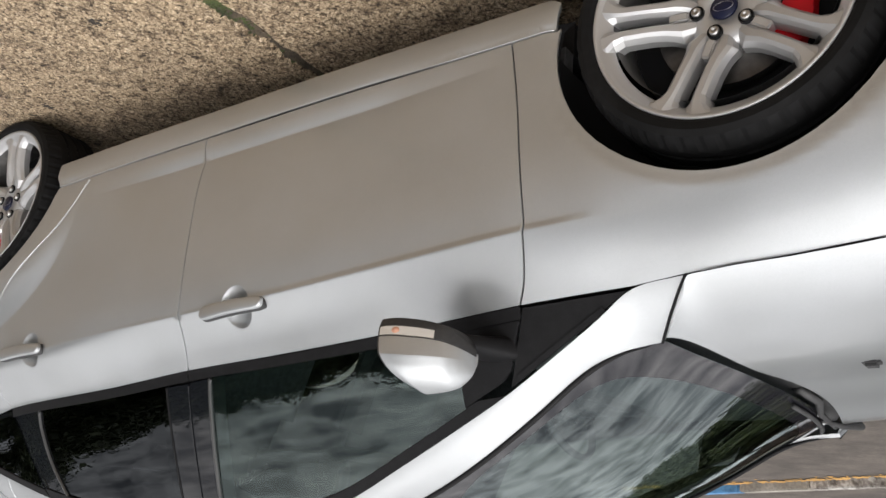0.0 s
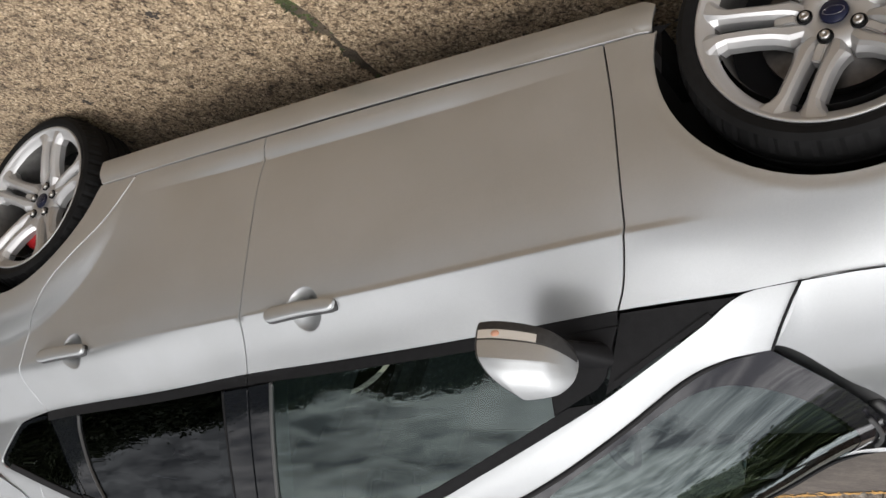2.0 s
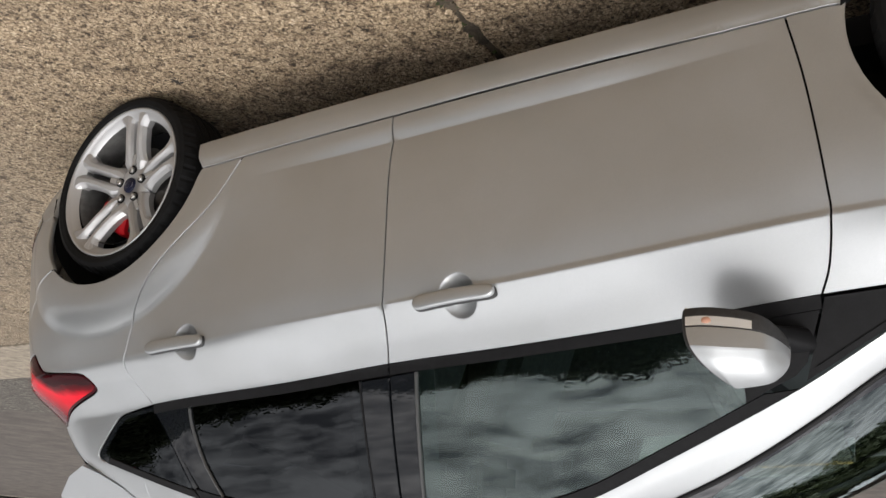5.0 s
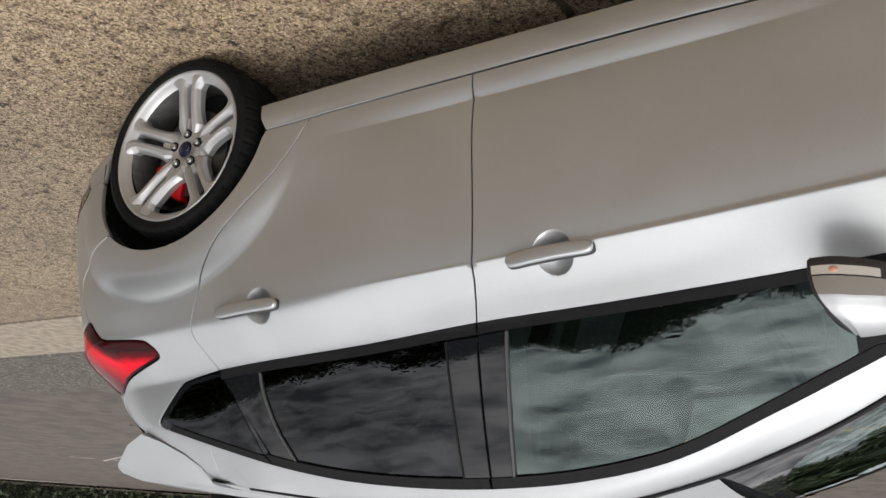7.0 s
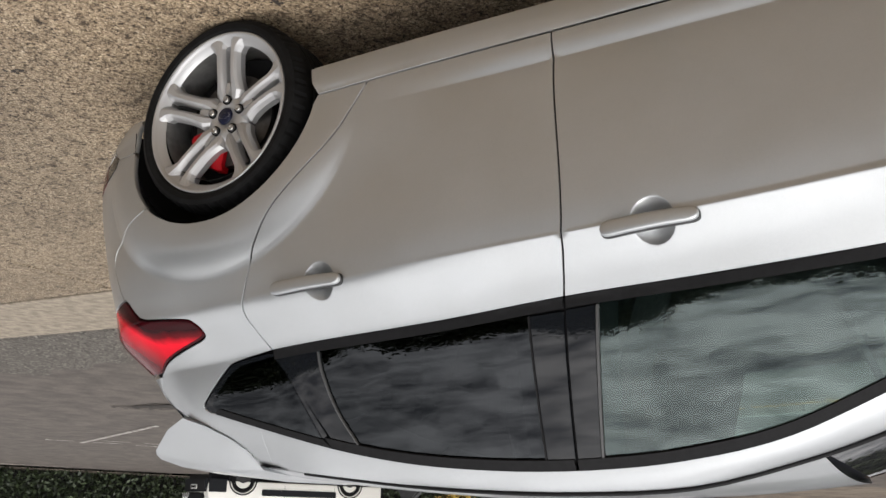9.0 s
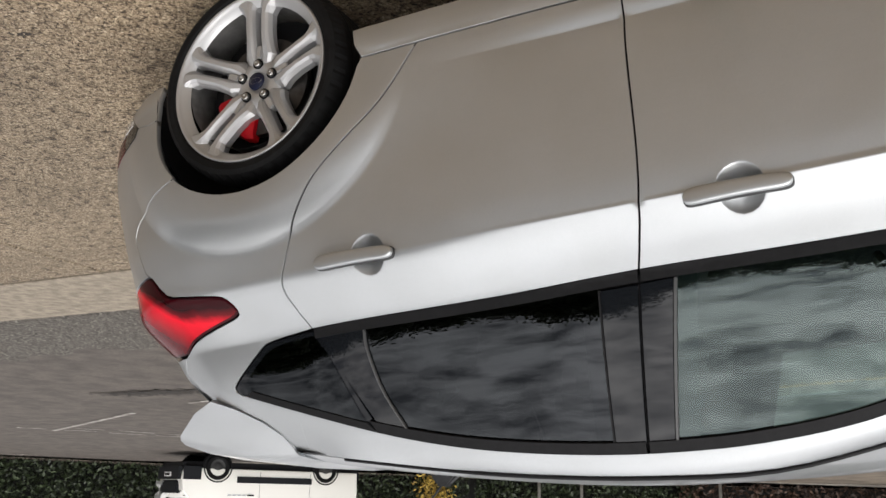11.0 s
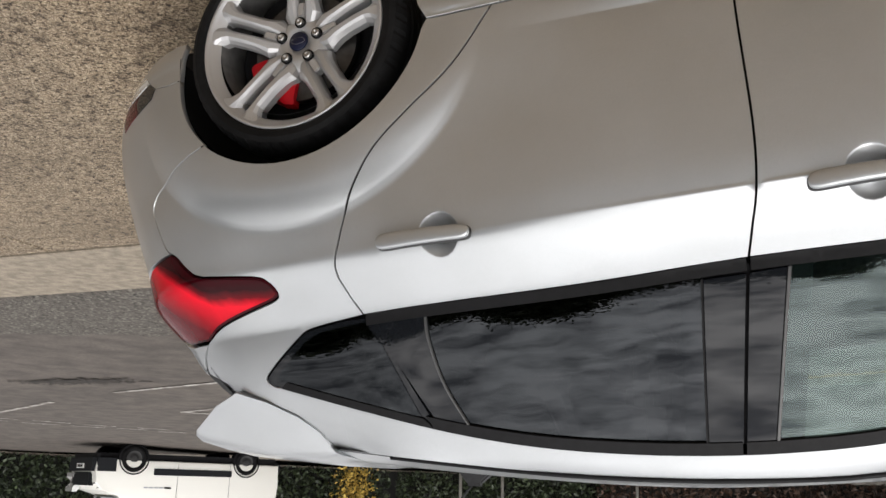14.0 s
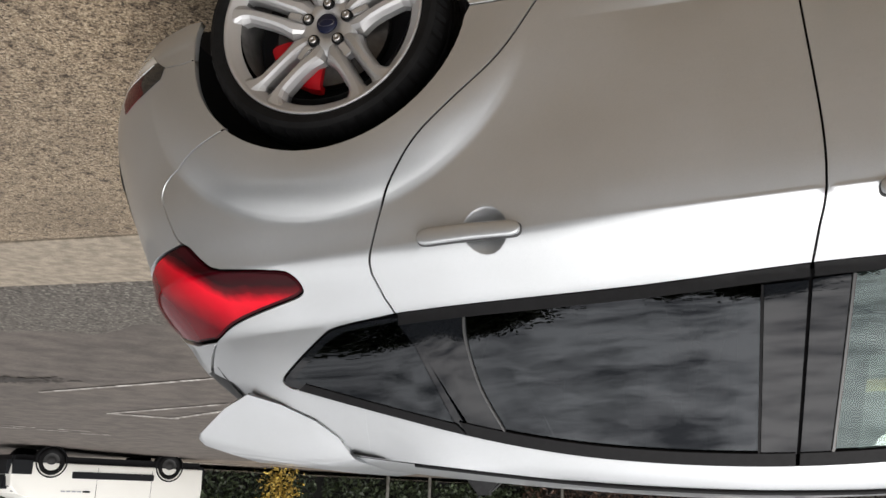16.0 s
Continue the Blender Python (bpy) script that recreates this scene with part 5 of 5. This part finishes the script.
rnd = random.Random(31)
edge = [(-30 + 0.14 * k, 2.96 + rnd.uniform(0, 0.022), 4.45 + 0.14 * math.sin(k * 0.31) + 0.09 * math.sin(k * 0.83) + rnd.uniform(-0.05, 0.05)) for k in range(501)]
v, f = loft([[(x, 2.94, -0.014), (x, y0 + 0.03, 0.006), (x, 3.7, slope(3.7)), (x, y1 - 0.05, slope(y1)), (x, y1, slope(y1) - 0.009)] for x, y0, y1 in edge], closed=False)
tagged(finish("pavement", v, [q[::-1] for q in f], OLD_ASPHALT, smooth=False), "worn gritty asphalt apron with a ragged edge", "pavement", kind="structure")
ground_mesh("road", [(-60, 3.9), (60, 3.9), (60, 19), (-60, 27)], ASPHALT, -0.008, "grey-brown asphalt street and parking area", "road", 12)


def stripe(name, a, b, w, label, mat=None):
    a, b = Vector(a), Vector(b)
    q = (b - a).normalized()
    q = Vector((-q.y, q.x)) * (w / 2)
    return ground_mesh(name, [a - q, a + q, b + q, b - q], mat or ROADPAINT, 0.004, label, "road marking", 3, "")


bays = "worn white parking bay line on the asphalt"
stripe("bay_line", (11.15, 8.36), (6.5, 6.9), 0.09, bays)
stripe("bay_line", (13.25, 9.30), (18.2, 11.85), 0.10, bays)
stripe("bay_line", (11.75, 10.82), (7.6, 9.1), 0.10, bays)
stripe("bay_line", (10.85, 11.45), (7.4, 9.15), 0.10, bays)
stripe("bay_line", (11.75, 10.80), (10.80, 11.52), 0.20, bays)
for a, b in (((17.7, 11.7), (17.15, 12.1)), ((17.1, 11.45), (16.6, 11.82)), ((17.05, 12.4), (16.45, 12.9)), ((16.35, 12.0), (15.9, 12.6)), ((16.3, 13.05), (15.75, 13.48)), ((15.75, 12.82), (15.25, 13.24)), ((15.52, 13.6), (15.0, 13.98)), ((14.95, 14.3), (14.4, 14.6)), ((18.5, 11.1), (18.0, 11.45)), ((14.9, 13.5), (14.4, 13.9))):
    stripe("lane_dash", a, b, 0.12, "short white dash of a lane line")
ring = [(10.85 + (0.36 + 0.20 * rnd.uniform(-1, 1)) * math.cos(a) + 0.1 * math.sin(a), 7.27 + (0.08 + 0.06 * rnd.uniform(-1, 1)) * math.sin(a) - 0.12 * math.cos(a)) for a in [2 * math.pi * k / 40 for k in range(40)]]
patch = finish("drain_patch", [(x, y, slope(y) + 0.004) for x, y in ring], [tuple(range(40))], DAMP, smooth=False)
tagged(patch, "dark damp patch on the asphalt", "stain", kind="structure")
clumps("wet_debris", DAMP, [(rnd.gauss(10.85, 0.5), rnd.gauss(7.3, 0.13), slope(7.3) + 0.004) for _ in range(330)], 0.045, "dark leaf debris round the damp patch", 12, flat=0.15)


def prism(name, a, b, w, h, mat, label, category, z=None, bevel=0.015, n=1, kind="structure"):
    a, b = Vector(a), Vector(b)
    L = (b - a).length
    bm = bmesh.new()
    box(bm, 0, -w / 2, -0.15, L, w / 2, h, bevel)
    ob = from_bm(name, bm, mat)
    ang = math.degrees(math.atan2(b.y - a.y, b.x - a.x))
    pitch = math.degrees(math.atan2(slope(b.y) - slope(a.y), L))
    ob.matrix_world = pose(a.x, a.y, slope(a.y), 0, -pitch, ang)
    return tagged(ob, label, category, kind=kind)


# painted kerb beyond the bonnet
a, b = Vector((4.9, 9.75)), Vector((-7, 4.85))
step = (b - a) / 13
kerb = thing("kerb", pose(0, 0, 0), "low concrete kerb with peeling yellow and white paint", "kerb")
tagged(kerb, kind="structure")
for k in range(13):
    p = prism("kerb_stone", a + step * k, a + step * (k + 0.985), 0.16, 0.09, (KERB, YELLOW, KERB, ROADPAINT)[k % 4] if k != 1 else BLUE, "", "", kind="")
    p.parent = kerb
LITTER = varied("dry_leaf_litter", (0.33, 0.19, 0.06), 0.85, 0.6, 12)
rnd = random.Random(29)
strewn = []
for _ in range(900):
    p = a + (b - a) * rnd.random()
    q = p.y - 0.11 - abs(rnd.gauss(0, 0.07))
    strewn.append((p.x, q, slope(q) + 0.004))
clumps("leaf_litter", LITTER, strewn, 0.035, "dry yellow and brown leaf litter along the kerb", 31, flat=0.3)
far_kerb = prism("far_kerb", (40, 10.5), (-6, 41), 0.2, 0.10, KERB, "grey kerb along the far side of the street", "kerb", n=1)
verge = ground_mesh("verge", [(40.2, 10.9), (-5.8, 41.4), (0, 48), (46, 18)], EARTH, 0.06, "bare earth strip under the hedge", "verge", 6)


# ---- foliage ----
def leaf_mat(name, lo, hi, rough=0.55):
    m = material(name, hi, rough)
    g = m.node_tree.nodes.new("ShaderNodeNewGeometry")
    r = ramp(m, g.outputs["Random Per Island"], ((0.0, lo), (1.0, hi)))
    socket(m, "Base Color", r.outputs[0])
    return m


def leaves(name, centres, size, mat, seed, parent=None, label=""):
    """Many small folded leaves, each two triangles."""
    g = np.random.default_rng(seed)
    n = len(centres)
    c = np.array(centres)
    a = g.normal(size=(n, 3))
    a /= np.linalg.norm(a, axis=1)[:, None]
    b = np.cross(a, g.normal(size=(n, 3)))
    b /= np.linalg.norm(b, axis=1)[:, None]
    s = size * g.uniform(0.6, 1.4, (n, 1))
    v = np.stack([c - a * s, c + b * s * 0.45, c + a * s, c - b * s * 0.45], 1).reshape(-1, 3)
    faces = [(4 * i, 4 * i + 1, 4 * i + 2, 4 * i + 3) for i in range(n)]
    return finish(name, v.tolist(), faces, mat, parent, label, smooth=False)


HEDGE = leaf_mat("hedge_leaves", (0.008, 0.014, 0.006), (0.045, 0.065, 0.026))
BROWN = leaf_mat("brown_leaves", (0.02, 0.012, 0.008), (0.10, 0.055, 0.035))
GOLD = leaf_mat("yellow_leaves", (0.20, 0.13, 0.02), (0.60, 0.42, 0.08))
CANOPY = leaf_mat("tree_leaves", (0.026, 0.042, 0.016), (0.10, 0.12, 0.05))
BARK = varied("bark", (0.09, 0.07, 0.055), 0.95, 0.4, 20, relief=0.8, distance=0.02)
# near-black colour that paints in the shade between the hedge leaves
SHADEWALL = varied("hedge_shade", (0.014, 0.014, 0.013), 0.9, 0.3, 12)


def hedge_bank(name, a, b, depth, height, count, mat, seed, label, size=0.09):
    g = np.random.default_rng(seed)
    a, b = np.array(a), np.array(b)
    t = g.uniform(0, 1, count)
    dirv = (b - a) / np.linalg.norm(b - a)
    nrm = np.array([-dirv[1], dirv[0]])
    if nrm[1] < 0:
        nrm = -nrm
    lump = 0.25 * np.sin(t * 31 + seed) + 0.18 * np.sin(t * 73)
    d = np.abs(g.normal(0, 0.35, count)) * depth * 0.5 - 0.25 * lump
    z = g.uniform(0, 1, count) ** 0.85 * (height + lump)
    xy = a + t[:, None] * (b - a) + nrm * d[:, None]
    zz = np.array([slope(q) for q in xy[:, 1]]) + z
    core = leaves(name, np.column_stack([xy, zz]).tolist(), size, mat, seed)
    tagged(core, label, "hedge", kind="stuff")
    return core


hedge_bank("hedge", (38, 12.8), (15.2, 27.6), 1.4, 3.2, 30000, HEDGE, 3, "dark green clipped hedge along the street")
hedge_bank("hedge", (15.0, 27.8), (8, 32.5), 1.4, 3.0, 9000, HEDGE, 4, "dark green clipped hedge along the street")
hedge_bank("brown_shrubs", (8.5, 31.5), (-6, 40.5), 1.6, 3.0, 12000, BROWN, 5, "reddish brown shrubs beyond the street")
g5 = np.random.default_rng(6)
gold = leaves("yellow_bush", (np.array([16.0, 26.3, 1.9]) + g5.normal(size=(1300, 3)) * (0.32, 0.32, 0.75)).tolist(), 0.07, GOLD, 8)
tagged(gold, "bush with bright yellow autumn leaves", "bush", kind="stuff")
# added sheet behind the leaves: the hedge's inner shade as a dark surface
prism("hedge_back", (39, 13.6), (-5, 42.2), 0.15, 3.2, SHADEWALL, "near-black sheet added as the shade deep in the hedge", "fence")
POST = varied("pale_post", (0.34, 0.34, 0.32), 0.6, 0.15, 40)
post = None
for x, y in ((12.75, 28.1), (11.5, 29.0), (7.2, 31.6)):
    if post is None:
        v, f = lathe([(0.0, 0.0), (0.055, 0.0), (0.055, 3.4), (0.0, 3.45)], steps=12)
        post = finish("post", [(p[0], -p[2], p[1]) for p in v], f, POST)
        tagged(post, "slim pale grey metal post by the hedge", "post", "posts by the hedge")
        post.matrix_world = pose(x, y, slope(y) - 0.05)
    else:
        copy_thing(post, pose(x, y, slope(y) - 0.05))


def tree(at, height, spread, seed, count, label, leaf=0.13):
    """A trunk with limbs and a crown of leaf clumps."""
    g = np.random.default_rng(seed)
    t = thing("tree", pose(*at), label, "tree", "trees round the street")
    trunk_h = height * 0.45
    rod([(0, 0, -0.1), (0.1, 0.05, trunk_h * 0.4), (-0.05, 0.1, trunk_h), (0.1, 0, height * 0.8)], (0.30, 0.23, 0.16, 0.04), "trunk", BARK, t)
    cs = []
    for k in range(110):
        a = g.uniform(0, 2 * math.pi)
        r = spread * math.sqrt(g.uniform(0.05, 1))
        z = height * g.uniform(0.42, 0.97)
        r *= 1 - 0.6 * max(0, (z / height - 0.6) / 0.4) ** 2
        c = np.array([r * math.cos(a), r * math.sin(a), z])
        if k % 3 == 0:
            rod([(0, 0.05, trunk_h * 0.7 + 0.02 * k), tuple(c * (0.5, 0.5, 0.75)), tuple(c)], (0.09, 0.05, 0.015), "limb", BARK, t)
        cs.append(g.normal(size=(count // 110, 3)) * spread * (0.095, 0.095, 0.075) + c)
    leaves("crown", np.concatenate(cs).tolist(), leaf, CANOPY, seed, t)
    return t


full = "tall broadleaf tree in full leaf across from the drive"
for k, (x, y, h, sp) in enumerate(((1.5, -20.0, 11.6, 4.4), (8.5, -20.5, 13.9, 4.5), (13.5, -20.0, 13.0, 4.5), (18.5, -15.5, 10.9, 4.5), (22.5, -9.5, 10.2, 4.6), (-12.5, -22.0, 10.5, 4.5), (26.0, -15.0, 12.4, 5.0))):
    tree((x, y, 0), h, sp, 21 + k, 62000, full, 0.11)
for k, (x, y, h, sp) in enumerate(((2.5, 38.5, 19.0, 6.4), (-6.5, 37.0, 17.5, 6.2), (10.5, 41.0, 19.5, 6.4), (-15.0, 33.0, 15.0, 5.8), (19.0, 46.0, 18.0, 5.8), (-2.0, 42.0, 18.0, 6.2), (6.5, 44.0, 19.0, 6.2))):
    tree((x, y, slope(y)), h * 0.82, sp, 41 + k, 30000, "tall broadleaf tree behind the street hedge", 0.30)


# ---- the white van across the street ----
VANWHITE = material("white_van_paint", (0.78, 0.77, 0.72), 0.35, 0, 0.6)
VANGLASS = material("dark_van_glass", (0.012, 0.014, 0.016), 0.05, 0, 1.0)
HUBGREY = varied("dull_grey_steel", (0.018, 0.018, 0.018), 0.6, 0.2, 30)
VANBLACK = material("black_van_plastic", (0.006, 0.007, 0.009), 0.5, 0, 0.0, 0.25)
BARS = material("grey_lettering", (0.35, 0.36, 0.40), 0.6)


def van(at):
    """A panel van, nose towards its own -x, left flank towards -y."""
    t = thing("van", at, "white panel van with black bumpers parked across the street", "van")
    side = [(-0.86, 0.35), (-0.90, 0.62), (-0.86, 0.90), (-0.70, 1.08), (-0.30, 1.20), (0.35, 1.85), (0.75, 1.95), (3.75, 1.97), (3.92, 1.85), (3.98, 0.9), (3.96, 0.36)]
    rings = []
    for q, k in ((-1.0, 0.93), (-0.985, 0.98), (-0.93, 1.0), (0.93, 1.0), (0.985, 0.98), (1.0, 0.93)):
        rings.append([(1.5 + (x - 1.5) * (0.985 + 0.015 * (k - 0.93) / 0.07), 0.95 * q * (1 - 0.10 * ease(1.0, 1.95, z)), 1.1 + (z - 1.1) * k) for x, z in side])
    v, f = loft(rings)
    bm = bmesh.new()
    me = bpy.data.meshes.new("s")
    me.from_pydata(v, [], f)
    bm.from_mesh(me)
    body = from_bm("body", bm, VANWHITE, t, "", True, 30)
    bm = bmesh.new()
    box(bm, -0.97, -0.958, 0.22, -0.32, 0.958, 0.74, 0.10)
    from_bm("front_bumper", bm, VANBLACK, t, "black plastic bumper", True)
    bm = bmesh.new()
    box(bm, -0.950, -0.66, 0.66, -0.78, 0.66, 0.98, 0.04)
    from_bm("grille", bm, VANBLACK, t, "black grille", True)
    bm = bmesh.new()
    box(bm, -0.985, -0.26, 0.46, -0.965, 0.26, 0.57, 0.004)
    plate = from_bm("number_plate", bm, material("white_plate", (0.7, 0.7, 0.68), 0.4), t, "white number plate")
    bm = bmesh.new()
    for k in range(6):
        box(bm, -0.990, -0.20 + 0.068 * k, 0.485, -0.984, -0.155 + 0.068 * k, 0.545)
    from_bm("bars", bm, SEAM, plate, "dark plain bars")
    bm = bmesh.new()
    box(bm, 3.80, -0.92, 0.30, 4.04, 0.92, 0.60, 0.04)
    from_bm("rear_bumper", bm, VANBLACK, t, "black plastic bumper", True)
    for s in (-1, 1):
        bm = bmesh.new()
        box(bm, 0.52, s * 0.94, 0.54, 2.60, s * 0.972, 0.70, 0.012)
        from_bm("rubbing_strip", bm, VANBLACK, t, "black rubbing strip", True)
        bm = bmesh.new()
        box(bm, -0.86, s * 0.60, 0.78, -0.46, s * 0.942, 1.04, 0.10)
        from_bm("headlight", bm, LENS, t, "clear headlight", True)
        bm = bmesh.new()
        vs = box(bm, 0.10, s * 0.865, 1.12, 1.02, s * 0.925, 1.72, 0.02)
        for vert in bm.verts:
            vert.co.x += (vert.co.z - 1.12) * (0.75 if vert.co.x < 0.5 else 0)
        from_bm("side_window", bm, VANGLASS, t, "dark cab window", True)
        bm = bmesh.new()
        box(bm, 0.82, s * 0.94, 0.98, 1.0, s * 0.965, 1.02, 0.008)
        from_bm("door_handle", bm, VANBLACK, t, "black door handle")
        bm = bmesh.new()
        for k in range(4):
            box(bm, 0.30 + 0.13 * k, s * 0.951, 0.985, 0.40 + 0.13 * k, s * 0.9535, 1.015)
        from_bm("lettering", bm, BARS, t, "faint grey lettering as plain bars")
        for x in (1.14, 2.55):
            bm = bmesh.new()
            box(bm, x, s * 0.945, 0.42, x + 0.007, s * 0.9525, 1.80)
            from_bm("door_seam", bm, SEAM, t)
        for x in (0.0, 3.0):
            w = new("wheel")
            w.parent = t
            w.matrix_basis = pose(x, s * 0.84, 0.33) @ (pose(0, 0, 0) if s < 0 else Matrix.Rotation(math.pi, 4, "Z"))
            v, f = lathe([(0.195, -0.10), (0.22, -0.125), (0.30, -0.125), (0.33, -0.09), (0.33, 0.10), (0.2, 0.10)], steps=40)
            finish("tyre", v, [q[::-1] for q in f], RUBBER, w)
            v, f = lathe([(0.205, -0.104), (0.19, -0.09), (0.12, -0.085), (0.10, -0.10), (0.07, -0.11), (0.0, -0.112)], steps=32)
            finish("steel_wheel", v, f, HUBGREY, w, "grey steel wheel")
            v, f = lathe([(0.34, -0.118), (0.375, -0.122), (0.375, 0.1), (0.30, 0.1)], steps=32)
            finish("wheel_arch", v, f, SEAM, w)
    rows = [[(x, 0.82 * q * (1 - 0.06 * i), z) for q in (-1, -0.5, 0, 0.5, 1)] for i, (x, z) in enumerate(((-0.335, 1.235), (0.295, 1.835)))]
    v, f = loft(rows, closed=False)
    finish("windscreen", [(a - 0.012, b, c + 0.012) for a, b, c in v], f, VANGLASS, t, "dark windscreen")
    bm = bmesh.new()
    box(bm, -0.8, -0.86, 0.20, 3.9, 0.86, 0.42)
    from_bm("underside", bm, SEAM, t)
    return t


van_front = Vector((18.55, 17.95))
d = Vector((-0.506, 0.863)).normalized()
off = Vector((-d.y, d.x))
if off.y < 0:
    off = -off
base = van_front + off * 0.95 * 1.12
van(pose(base.x, base.y, slope(base.y), 0, 0, math.degrees(math.atan2(d.y, d.x))) @ Matrix.Scale(1.12, 4))
